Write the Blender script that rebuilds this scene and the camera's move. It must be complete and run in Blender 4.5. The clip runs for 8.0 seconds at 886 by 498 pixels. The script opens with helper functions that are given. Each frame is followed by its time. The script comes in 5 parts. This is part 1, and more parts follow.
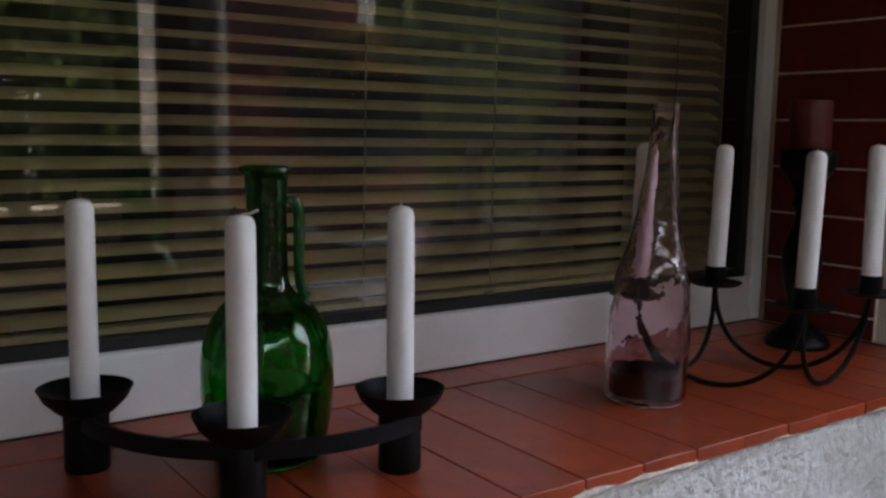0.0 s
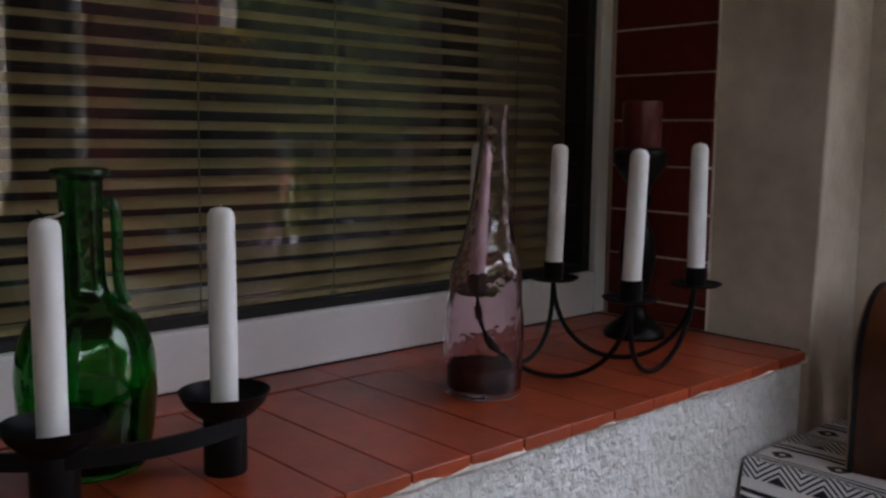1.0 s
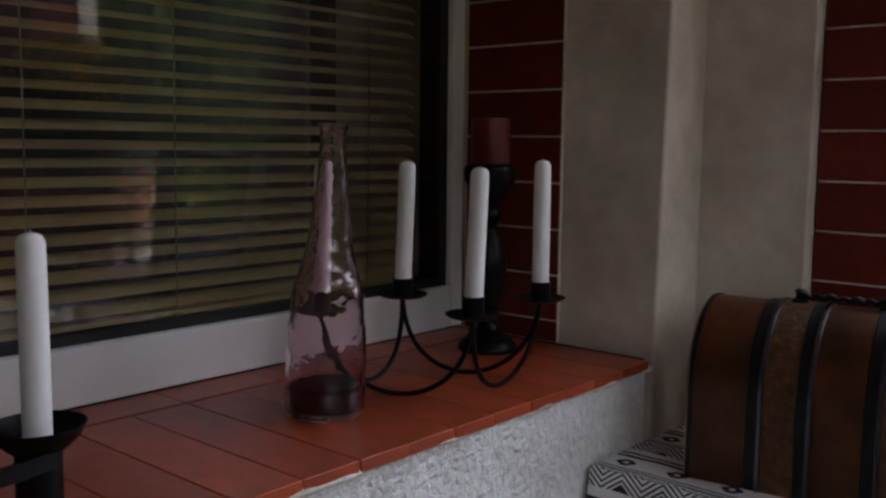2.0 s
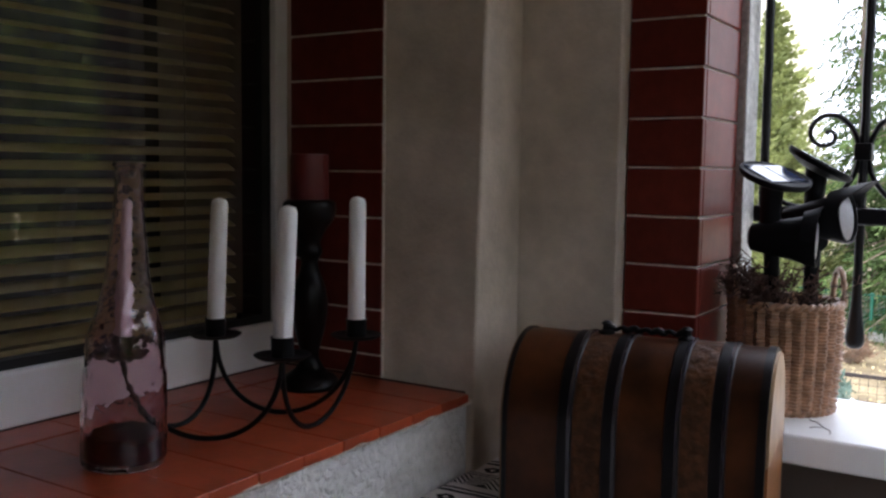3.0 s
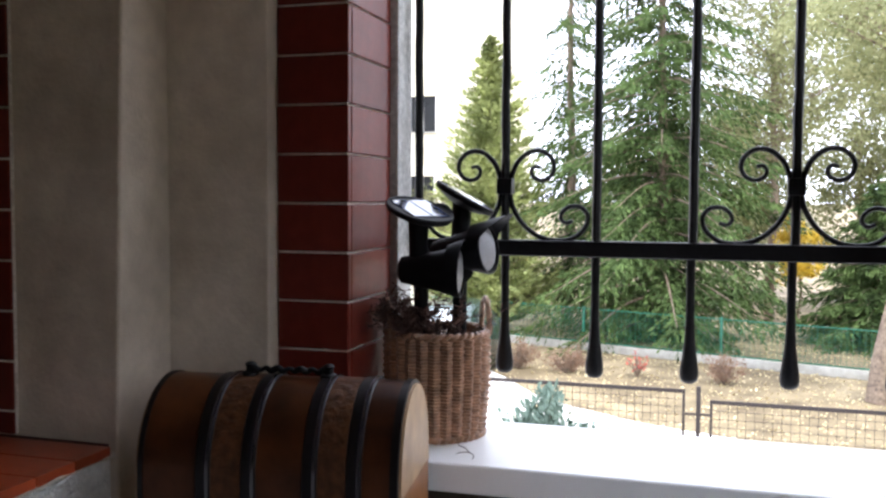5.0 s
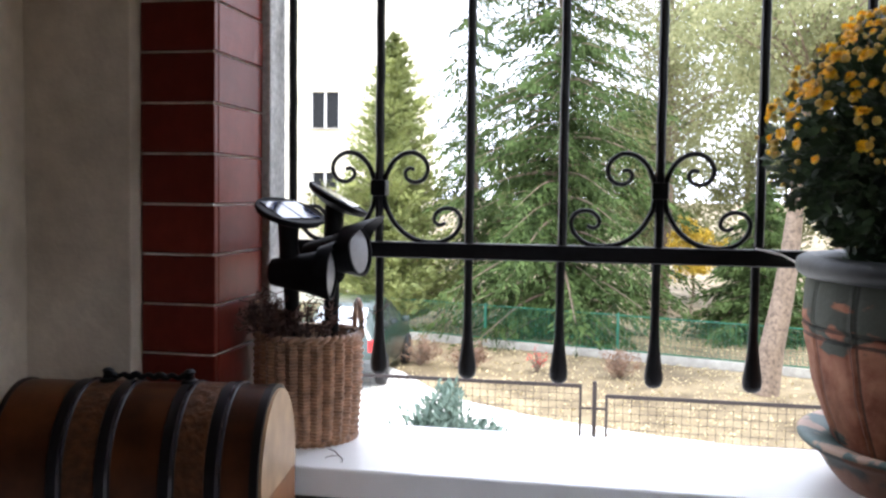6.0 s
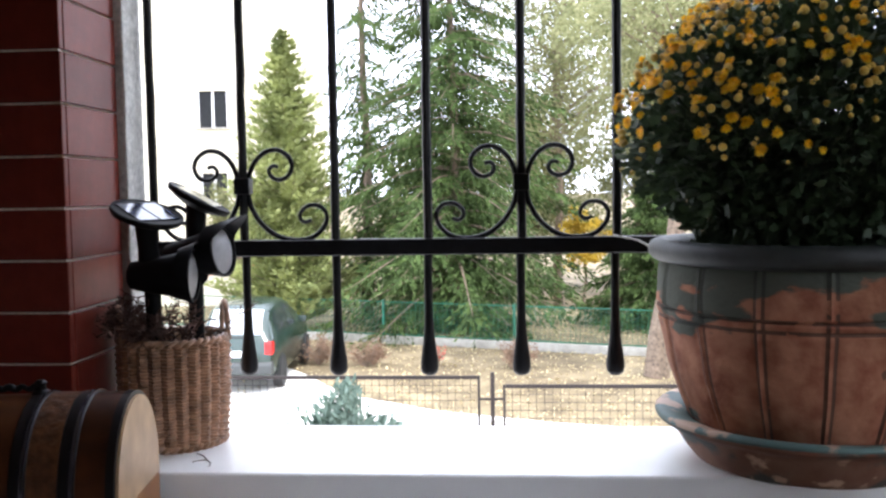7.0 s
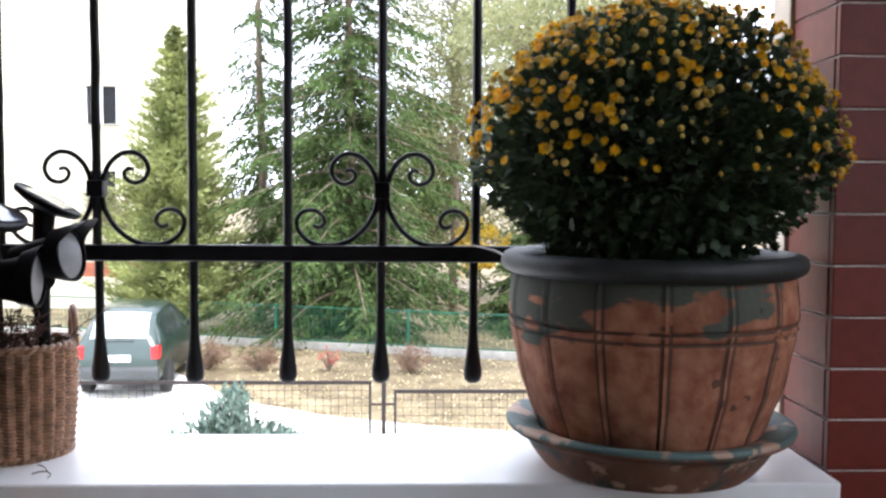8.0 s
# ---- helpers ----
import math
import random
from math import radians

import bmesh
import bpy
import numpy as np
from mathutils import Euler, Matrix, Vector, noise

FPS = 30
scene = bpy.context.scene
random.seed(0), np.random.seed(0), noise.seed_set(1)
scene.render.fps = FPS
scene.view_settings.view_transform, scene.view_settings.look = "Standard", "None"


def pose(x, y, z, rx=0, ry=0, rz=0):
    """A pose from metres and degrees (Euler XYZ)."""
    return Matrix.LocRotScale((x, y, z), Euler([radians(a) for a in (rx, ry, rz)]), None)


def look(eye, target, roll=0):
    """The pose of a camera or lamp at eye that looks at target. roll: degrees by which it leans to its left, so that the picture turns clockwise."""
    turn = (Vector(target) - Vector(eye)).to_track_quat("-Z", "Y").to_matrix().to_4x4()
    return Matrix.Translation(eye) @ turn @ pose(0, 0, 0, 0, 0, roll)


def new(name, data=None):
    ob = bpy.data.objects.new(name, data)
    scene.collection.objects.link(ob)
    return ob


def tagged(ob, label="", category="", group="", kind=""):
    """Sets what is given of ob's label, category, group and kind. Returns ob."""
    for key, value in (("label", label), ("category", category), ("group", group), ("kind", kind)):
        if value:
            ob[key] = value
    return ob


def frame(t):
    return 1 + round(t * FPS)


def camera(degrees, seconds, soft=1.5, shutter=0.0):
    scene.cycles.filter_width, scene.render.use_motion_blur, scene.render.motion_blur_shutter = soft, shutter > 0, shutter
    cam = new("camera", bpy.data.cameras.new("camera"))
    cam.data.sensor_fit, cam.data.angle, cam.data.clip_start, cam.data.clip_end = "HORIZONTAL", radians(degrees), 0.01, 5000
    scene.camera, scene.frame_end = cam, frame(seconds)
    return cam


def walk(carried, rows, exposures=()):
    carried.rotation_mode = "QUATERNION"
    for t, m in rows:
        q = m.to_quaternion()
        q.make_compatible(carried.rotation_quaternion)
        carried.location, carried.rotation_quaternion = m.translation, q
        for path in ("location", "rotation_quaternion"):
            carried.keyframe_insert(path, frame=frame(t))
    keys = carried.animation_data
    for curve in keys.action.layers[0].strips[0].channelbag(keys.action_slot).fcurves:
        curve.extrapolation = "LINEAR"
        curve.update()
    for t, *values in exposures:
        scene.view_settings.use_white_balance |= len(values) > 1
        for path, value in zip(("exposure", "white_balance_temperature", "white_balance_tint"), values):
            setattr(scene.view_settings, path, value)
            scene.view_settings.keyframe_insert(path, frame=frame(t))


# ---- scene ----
# camera and walk
cam = camera(51.1, 8.0, soft=2.5)
PATH = [
    (0, (-0.0139, -0.0344, 1.1816), (0.9209, 1.2972, 0.9750), 0.9),
    (0.5, (0.0033, -0.0549, 1.1800), (1.0168, 1.2193, 0.9832), 0.8),
    (1, (0.0213, -0.0730, 1.1800), (1.1160, 1.1324, 0.9807), 0.6),
    (2.5, (0.0812, -0.1296, 1.2005), (1.3833, 0.8544, 1.0373), 0.7),
    (3, (0.1041, -0.1566, 1.2095), (1.4793, 0.7257, 1.0701), 0.7),
    (3.5, (0.1345, -0.1880, 1.2222), (1.5683, 0.6004, 1.1054), 0.45),
    (4, (0.1530, -0.2065, 1.2207), (1.6412, 0.4754, 1.1209), 0.0),
    (4.5, (0.1670, -0.2310, 1.2226), (1.7002, 0.3440, 1.1302), 0.0),
    (5, (0.1748, -0.2575, 1.2268), (1.7438, 0.2108, 1.1342), 0.3),
    (6.5, (0.1920, -0.3239, 1.2360), (1.8139, -0.1021, 1.1369), 0.1),
    (7, (0.1920, -0.3490, 1.2325), (1.8235, -0.2245, 1.1290), -0.9),
    (7.5, (0.1895, -0.3840, 1.2325), (1.8260, -0.3520, 1.1275), -0.1),
    (8, (0.1884, -0.4054, 1.2380), (1.8248, -0.4620, 1.1420), 0.4),
]
walk(cam, [(t, look(e, g, r)) for t, e, g, r in PATH], ((0.0, 1.75), (1.0, 1.65), (2.5, 1.4), (3.5, 1.35), (4.5, 1.4), (6.5, 1.42), (8.0, 1.4)))

# world and sun
world = bpy.data.worlds.new("sky")
scene.world = world
world.use_nodes = True
wn = world.node_tree.nodes
sky = wn.new("ShaderNodeTexSky")
sky.sky_type = "NISHITA"
sky.sun_disc = False
sky.sun_elevation, sky.sun_rotation = radians(62), radians(221)
sky.air_density, sky.dust_density, sky.ozone_density = 1.0, 4.0, 1.0
wash = wn.new("ShaderNodeMixRGB")
wash.inputs[0].default_value = 0.8
wash.inputs[2].default_value = (13.5, 14.3, 17.0, 1)
world.node_tree.links.new(sky.outputs[0], wash.inputs[1])
world.node_tree.links.new(wash.outputs[0], wn["Background"].inputs[0])
wn["Background"].inputs[1].default_value = 0.15
sun = new("sun", bpy.data.lights.new("sun", "SUN"))
sun.data.energy, sun.data.angle, sun.data.color = 1.3, radians(12), (1.0, 0.97, 0.93)
sun.matrix_world = look((-8, -9.2, 23), (0, 0, 0))


# materials
def mat(name, col, rough=0.7, metal=0.0, var=0.25, scale=20.0, bump=0.2, bscale=120.0, col2=None, stain=0.15, spec=0.5, rnd=0.0, detail=6.0, bdist=0.002):
    """Principled surface: base colour broken at two scales, roughness variation and fine relief."""
    m = bpy.data.materials.new(name)
    m.use_nodes = True
    n, l = m.node_tree.nodes, m.node_tree.links
    b = n["Principled BSDF"]
    tc = n.new("ShaderNodeTexCoord")
    fine, wide = n.new("ShaderNodeTexNoise"), n.new("ShaderNodeTexNoise")
    fine.inputs["Scale"].default_value, fine.inputs["Detail"].default_value = scale, detail
    wide.inputs["Scale"].default_value, wide.inputs["Detail"].default_value = scale * 0.17, 4.0
    l.new(tc.outputs["Object"], fine.inputs["Vector"])
    l.new(tc.outputs["Object"], wide.inputs["Vector"])
    mix = n.new("ShaderNodeMixRGB")
    mix.inputs[1].default_value = (*[c * (1 - var) for c in col], 1)
    mix.inputs[2].default_value = (*(col2 or [min(1, c * (1 + var)) for c in col]), 1)
    ramp = n.new("ShaderNodeValToRGB")
    ramp.color_ramp.elements[0].position, ramp.color_ramp.elements[1].position = 0.32, 0.68
    l.new(fine.outputs["Fac"], ramp.inputs[0])
    l.new(ramp.outputs[0], mix.inputs[0])
    st = n.new("ShaderNodeMixRGB")
    st.blend_type = "MULTIPLY"
    st.inputs[2].default_value = (1 - stain * 1.6, 1 - stain * 1.7, 1 - stain * 1.9, 1)
    r2 = n.new("ShaderNodeValToRGB")
    r2.color_ramp.elements[0].position, r2.color_ramp.elements[1].position = 0.42, 0.72
    l.new(wide.outputs["Fac"], r2.inputs[0])
    l.new(r2.outputs[0], st.inputs[0])
    l.new(mix.outputs[0], st.inputs[1])
    last = st.outputs[0]
    if rnd:
        oi, hs, mr = n.new("ShaderNodeObjectInfo"), n.new("ShaderNodeHueSaturation"), n.new("ShaderNodeMapRange")
        mr.inputs["To Min"].default_value, mr.inputs["To Max"].default_value = 1 - rnd, 1 + rnd
        l.new(oi.outputs["Random"], mr.inputs["Value"])
        l.new(mr.outputs[0], hs.inputs["Value"])
        l.new(last, hs.inputs["Color"])
        last = hs.outputs[0]
    l.new(last, b.inputs["Base Color"])
    rr = n.new("ShaderNodeMapRange")
    rr.inputs["To Min"].default_value, rr.inputs["To Max"].default_value = max(0.02, rough - 0.1), min(1, rough + 0.1)
    l.new(wide.outputs["Fac"], rr.inputs["Value"])
    l.new(rr.outputs[0], b.inputs["Roughness"])
    b.inputs["Metallic"].default_value = metal
    b.inputs["Specular IOR Level"].default_value = spec
    if bump:
        bn, bp = n.new("ShaderNodeTexNoise"), n.new("ShaderNodeBump")
        bn.inputs["Scale"].default_value, bn.inputs["Detail"].default_value = bscale, 5.0
        l.new(tc.outputs["Object"], bn.inputs["Vector"])
        l.new(bn.outputs["Fac"], bp.inputs["Height"])
        bp.inputs["Strength"].default_value, bp.inputs["Distance"].default_value = bump, bdist
        l.new(bp.outputs[0], b.inputs["Normal"])
    return m


def glass(name, col, rough=0.0, ior=1.45, wavy=0.0):
    m = bpy.data.materials.new(name)
    m.use_nodes = True
    n, l = m.node_tree.nodes, m.node_tree.links
    b = n["Principled BSDF"]
    b.inputs["Base Color"].default_value = (*col, 1)
    b.inputs["Roughness"].default_value, b.inputs["IOR"].default_value = rough, ior
    b.inputs["Transmission Weight"].default_value = 1.0
    if wavy:
        tc, bn, bp = n.new("ShaderNodeTexCoord"), n.new("ShaderNodeTexNoise"), n.new("ShaderNodeBump")
        bn.inputs["Scale"].default_value, bn.inputs["Detail"].default_value = 38.0, 2.0
        l.new(tc.outputs["Object"], bn.inputs["Vector"])
        l.new(bn.outputs["Fac"], bp.inputs["Height"])
        bp.inputs["Strength"].default_value, bp.inputs["Distance"].default_value = wavy, 0.01
        l.new(bp.outputs[0], b.inputs["Normal"])
    return m


M_PLASTER = mat("white_plaster", (0.66, 0.575, 0.47), 0.95, var=0.08, scale=30, bump=0.6, bscale=140, stain=0.19)
M_STUCCO = mat("rough_white_stucco", (0.86, 0.86, 0.85), 0.95, var=0.08, scale=90, bump=1.0, bscale=115, stain=0.10, bdist=0.011)
M_CONCRETE = mat("grey_render", (0.5, 0.5, 0.48), 0.95, var=0.25, scale=120, bump=0.9, bscale=260, stain=0.1)
M_MORTAR = mat("pale_mortar", (0.68, 0.63, 0.57), 0.95, var=0.2, scale=200, bump=0.5, bscale=300)
M_CLINKER = mat("dark_red_clinker", (0.14, 0.021, 0.013), 0.42, var=0.14, scale=45, bump=0.12, bscale=220, stain=0.12, rnd=0.14, spec=0.2)
M_SILLTILE = mat("terracotta_sill_tile", (0.34, 0.060, 0.022), 0.36, var=0.16, scale=26, bump=0.15, bscale=140, stain=0.2, rnd=0.12)
M_PVC = mat("white_window_plastic", (0.84, 0.84, 0.84), 0.35, var=0.03, scale=12, bump=0.03, stain=0.05)
M_GASKET = mat("black_rubber_gasket", (0.012, 0.012, 0.012), 0.6, var=0.2)
M_SLAT = mat("cream_blind_slat", (0.52, 0.42, 0.21), 0.42, var=0.06, scale=8, bump=0.05, stain=0.1)
M_CORD = mat("blind_cord", (0.3, 0.26, 0.18), 0.9)
M_SILLWHITE = mat("white_painted_sill", (0.82, 0.82, 0.81), 0.35, var=0.03, scale=15, bump=0.06, bscale=60, stain=0.05)
M_IRON = mat("black_painted_wrought_iron", (0.006, 0.006, 0.007), 0.45, var=0.3, scale=60, bump=0.4, bscale=160, spec=0.2)
# also used on unseen porch walls, where it holds back bounced light
M_DARKWALL = mat("brown_painted_wall", (0.12, 0.09, 0.07), 0.9, var=0.1, scale=8)
# near-black stands in for the lack of light inside the room
M_ROOM = mat("room_shade_black", (0.016, 0.014, 0.012), 0.9, var=0.1, scale=3)
# floor and ceiling stay out of view; dark only to lower bounced light
M_FLOOR = mat("low_bounce_floor", (0.13, 0.09, 0.07), 0.5, var=0.12, scale=6)
M_CEIL = mat("low_bounce_ceiling", (0.09, 0.055, 0.035), 0.9, var=0.04, scale=8)
M_GROUT = mat("dark_grout", (0.07, 0.035, 0.025), 0.95, var=0.3, scale=150)
M_GROUND = mat("dry_grass", (0.22, 0.165, 0.09), 0.95, var=0.35, scale=1.6, bump=0.8, bscale=30, col2=(0.32, 0.255, 0.15), stain=0.25, bdist=0.02)
M_PAVE = mat("pale_concrete", (0.74, 0.72, 0.68), 0.9, var=0.1, scale=3, bump=0.3, bscale=60)
M_GLASS = glass("window_glass", (1, 1, 1), 0.0, 1.5)


# mesh helpers
def box(bm, x0, x1, y0, y1, z0, z1):
    r = bmesh.ops.create_cube(bm, size=1.0)
    for v in r["verts"]:
        v.co = Vector((x0 + (v.co.x + 0.5) * (x1 - x0), y0 + (v.co.y + 0.5) * (y1 - y0), z0 + (v.co.z + 0.5) * (z1 - z0)))
    return r["verts"]


def bev(bm, w, seg=2):
    bmesh.ops.bevel(bm, geom=[e for e in bm.edges if e.is_manifold and e.calc_face_angle(0) > 0.6], offset=w, segments=seg, affect="EDGES", profile=0.6)


def boxed(x0, x1, y0, y1, z0, z1, w=0.0, seg=2):
    bm = bmesh.new()
    box(bm, x0, x1, y0, y1, z0, z1)
    if w:
        bev(bm, w, seg)
    return bm


def lathe(profile, seg=40, bm=None, cap=True):
    """Turns (radius, height) pairs about z."""
    bm = bm or bmesh.new()
    rings = []
    for r, z in profile:
        rings.append([bm.verts.new((r * math.cos(2 * math.pi * i / seg), r * math.sin(2 * math.pi * i / seg), z)) for i in range(seg)])
    for a, b in zip(rings, rings[1:]):
        for i in range(seg):
            j = (i + 1) % seg
            bm.faces.new((a[i], a[j], b[j], b[i]))
    if cap:
        bm.faces.new(rings[0][::-1])
        bm.faces.new(rings[-1])
    bmesh.ops.recalc_face_normals(bm, faces=bm.faces)
    return bm


def tube(pts, rad, seg=8, bm=None, flat=1.0):
    """Sweeps a round (or flattened) section along points; rad is a number or one for each point."""
    bm = bm or bmesh.new()
    pts = [Vector(p) for p in pts]
    rings, side = [], None
    for i, p in enumerate(pts):
        d = (pts[min(i + 1, len(pts) - 1)] - pts[max(i - 1, 0)]).normalized()
        if side is None:
            side = d.cross(Vector((0, 0, 1)) if abs(d.z) < 0.9 else Vector((1, 0, 0))).normalized()
        side = (side - d * side.dot(d)).normalized()
        up = d.cross(side)
        r = rad[i] if isinstance(rad, (list, tuple)) else rad
        rings.append([bm.verts.new(p + (side * math.cos(2 * math.pi * k / seg) * r + up * math.sin(2 * math.pi * k / seg) * r * flat)) for k in range(seg)])
    for a, b in zip(rings, rings[1:]):
        for k in range(seg):
            j = (k + 1) % seg
            bm.faces.new((a[k], a[j], b[j], b[k]))
    bm.faces.new(rings[0][::-1])
    bm.faces.new(rings[-1])
    bmesh.ops.recalc_face_normals(bm, faces=bm.faces)
    return bm


def link(name, bm, material, smooth=False):
    me = bpy.data.meshes.new(name)
    bm.to_mesh(me)
    bm.free()
    if material:
        me.materials.append(material)
    if smooth:
        me.polygons.foreach_set("use_smooth", [True] * len(me.polygons))
        me.set_sharp_from_angle(angle=radians(40))
    return new(name, me)


def part(name, bm, material, parent, label="", smooth=True):
    ob = link(name, bm, material, smooth)
    ob.parent = parent
    return tagged(ob, label)


def thing(name, label, category, at=(0, 0, 0), turn=0.0, group="", kind=""):
    ob = new(name)
    ob.matrix_world = pose(*at, 0, 0, turn)
    ob.empty_display_size = 0.05
    return tagged(ob, label, category, group, kind)


def setting(name, bm, material, label, category, smooth=False):
    return tagged(link(name, bm, material, smooth), label, category, kind="structure")


# fitted plan
SILL_Z, SILL_Y0, WIN_Y = 0.90, 0.497, 0.843
REV_X = 1.208
COL_X, COL_Y0, COL_Y1 = 1.361, 0.233, 0.341
PIT = 0.0685
WS_Z, WS_X0, WS_X1 = 0.874, 1.337, 1.585
RP_X, RP_Y = 1.385, -0.960
GROUND = -2.65
CEIL = 2.55
LEFT, BACK = -2.4, -1.9
WIN_X0, WIN_X1, WIN_Z1 = -1.9, 1.195, 2.1

# window wall: parapet under the sill, wall over and beside the window
bm = bmesh.new()
box(bm, LEFT, REV_X, SILL_Y0 + 0.012, 1.15, 0, SILL_Z - 0.014)
setting("wall_north", bm, M_STUCCO, "rough white stucco wall below the red tiled sill", "wall")
bm = bmesh.new()
box(bm, LEFT, REV_X, SILL_Y0 + 0.012, 1.15, WIN_Z1, CEIL)
box(bm, LEFT, WIN_X0, SILL_Y0 + 0.012, 1.15, SILL_Z - 0.01, WIN_Z1)
setting("wall_lintel", bm, M_PLASTER, "off-white plastered wall above the window", "wall")
bm = bmesh.new()
rings = []
for z, dx in ((0, 0.0), (0.92, 0.0), (1.5, 0.022), (CEIL, 0.03)):
    foot = ((REV_X, 0.662), (REV_X + dx, SILL_Y0), (1.335, SILL_Y0), (1.335, 1.15), (REV_X, 1.15))
    rings.append([bm.verts.new((x, y, z)) for x, y in foot])
for a_, b_ in zip(rings, rings[1:]):
    for k in range(5):
        bm.faces.new((a_[k], a_[(k + 1) % 5], b_[(k + 1) % 5], b_[k]))
bm.faces.new(rings[0][::-1])
bm.faces.new(rings[-1])
bmesh.ops.recalc_face_normals(bm, faces=bm.faces)
bev(bm, 0.005, 3)
setting("wall_pier", bm, M_PLASTER, "off-white plastered pier beside the window", "wall")
bm = boxed(1.337, 1.60, COL_Y1 + 0.002, 1.15, 0, CEIL, 0.003)
setting("wall_east", bm, M_PLASTER, "off-white plastered wall in the corner", "wall")

bm = boxed(COL_X + 0.004, 1.529, COL_Y0 + 0.004, COL_Y1 - 0.002, 0, CEIL)
column_l = setting("wall_column_left", bm, M_MORTAR, "mortar-jointed pillar faced with dark red clinker tiles", "pillar")
bm = boxed(1.5335, 1.60, COL_Y0 - 0.012, COL_Y1, 0, CEIL, 0.004)
setting("wall_jamb_left", bm, M_CONCRETE, "grey rough rendered outer edge of the pillar", "wall")
bm = boxed(RP_X + 0.004, 1.529, BACK + 0.002, RP_Y - 0.004, 0, CEIL)
column_r = setting("wall_column_right", bm, M_MORTAR, "mortar-jointed wide pillar faced with red clinker tiles", "pillar")
bm = boxed(1.5335, 1.60, BACK + 0.002, RP_Y + 0.006, 0, CEIL, 0.004)
setting("wall_jamb_right", bm, M_PLASTER, "off-white plastered outer edge of the pillar", "wall")
# parapet under the barred opening, head over it, white ledge
bm = boxed(1.385, 1.545, RP_Y, COL_Y0, 0, WS_Z - 0.045)
setting("wall_parapet", bm, M_DARKWALL, "dark brown painted parapet below the white window ledge", "wall")
bm = boxed(1.385, 1.545, RP_Y, COL_Y0, 2.25, CEIL)
setting("wall_opening_head", bm, M_PLASTER, "plastered head above the barred opening", "wall")
bm = boxed(WS_X0, WS_X1, RP_Y + 0.002, COL_Y0 - 0.002, WS_Z - 0.04, WS_Z, 0.005, 3)
setting("ledge", bm, M_SILLWHITE, "glossy white painted window ledge", "ledge")
# rest of the porch; unseen floor, ceiling and west wall are dark to cut bounce
setting("floor", boxed(LEFT, 1.545, BACK, 0.505, -0.2, 0), M_FLOOR, "unseen porch floor, dark to cut bounced light", "floor")
setting("ceiling", boxed(LEFT, 1.545, BACK - 0.2, 1.15, CEIL, CEIL + 0.2), M_CEIL, "unseen porch ceiling, dark to cut bounced light", "ceiling")
setting("wall_west", boxed(LEFT - 0.2, LEFT, BACK, 1.15, 0, CEIL), M_DARKWALL, "unseen dark brown end wall added to cut bounced light", "wall")
setting("wall_south", boxed(LEFT, 1.165, BACK - 0.2, BACK, 0, 0.87), M_PLASTER, "off-white plastered parapet on the open side", "wall")
# unseen head and screen, added to limit daylight through the south opening
setting("wall_light_head", boxed(-1.698, 1.165, BACK - 0.2, BACK, 2.30, CEIL), M_DARKWALL, "unseen brown head above the open side, set to limit light", "wall")
setting("wall_light_screen", boxed(LEFT, -1.7, BACK - 0.2, BACK, 0.872, CEIL), M_DARKWALL, "unseen brown screen added beside the open side to block light", "wall")
setting("wall_corner_pier", boxed(1.307, 1.545, BACK - 0.2, BACK, 0, CEIL, 0.004), M_PLASTER, "off-white plastered pier in the porch corner", "wall")
bm = boxed(1.187, 1.305, BACK - 0.2, BACK - 0.003, 0, CEIL)
column_c = setting("wall_column_corner", bm, M_MORTAR, "mortar-jointed corner pillar faced with red clinker tiles", "pillar")
setting("wall_corner_edge", boxed(1.167, 1.185, BACK - 0.2, BACK + 0.01, 0, CEIL, 0.003), M_PLASTER, "white plastered pillar edge", "wall")
setting("ground", boxed(-300, 700, -500, 500, GROUND - 1, GROUND), M_GROUND, "dry straw-coloured grass with fallen leaves", "ground")
bm = bmesh.new()
edge = [(1.56, -9.0), (13.5, -9.0), (15.4, -1.0), (16.2, 1.0), (17.5, 2.9), (19.6, 4.2), (22.0, 6.2), (24.0, 14.0), (1.56, 14.0)]
low, high = [[bm.verts.new((x, y, GROUND + z)) for x, y in edge] for z in (-0.05, 0.02)]
bm.faces.new(low[::-1])
bm.faces.new(high)
for k in range(len(edge)):
    j = (k + 1) % len(edge)
    bm.faces.new((low[k], low[j], high[j], high[k]))
setting("pavement", bm, M_PAVE, "pale concrete yard in front of the house", "pavement")

# room behind the window, coloured near-black in place of its shade
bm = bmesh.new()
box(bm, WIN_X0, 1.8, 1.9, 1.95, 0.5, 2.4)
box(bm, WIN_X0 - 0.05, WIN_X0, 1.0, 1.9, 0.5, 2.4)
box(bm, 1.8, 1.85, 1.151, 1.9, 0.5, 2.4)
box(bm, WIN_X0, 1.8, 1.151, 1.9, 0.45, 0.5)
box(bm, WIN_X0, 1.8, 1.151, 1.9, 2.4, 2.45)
setting("wall_room", bm, M_ROOM, "room behind the window, its lack of light put into near-black colour", "wall")

# window: frame, gasket, pane, blind
window = thing("window_1", "white plastic framed window with a lowered blind", "window", (0, 0, 0), kind="structure")
FB = 0.968
part("window_frame", boxed(WIN_X0, 1.179, WIN_Y, 0.92, SILL_Z + 0.001, FB, 0.004), M_PVC, window, smooth=False)
part("window_frame", boxed(1.1802, REV_X - 0.001, WIN_Y, 0.92, SILL_Z + 0.001, WIN_Z1, 0.004), M_PVC, window, smooth=False)
part("window_frame", boxed(WIN_X0, 1.179, WIN_Y, 0.92, WIN_Z1 - 0.06, WIN_Z1, 0.004), M_PVC, window, smooth=False)
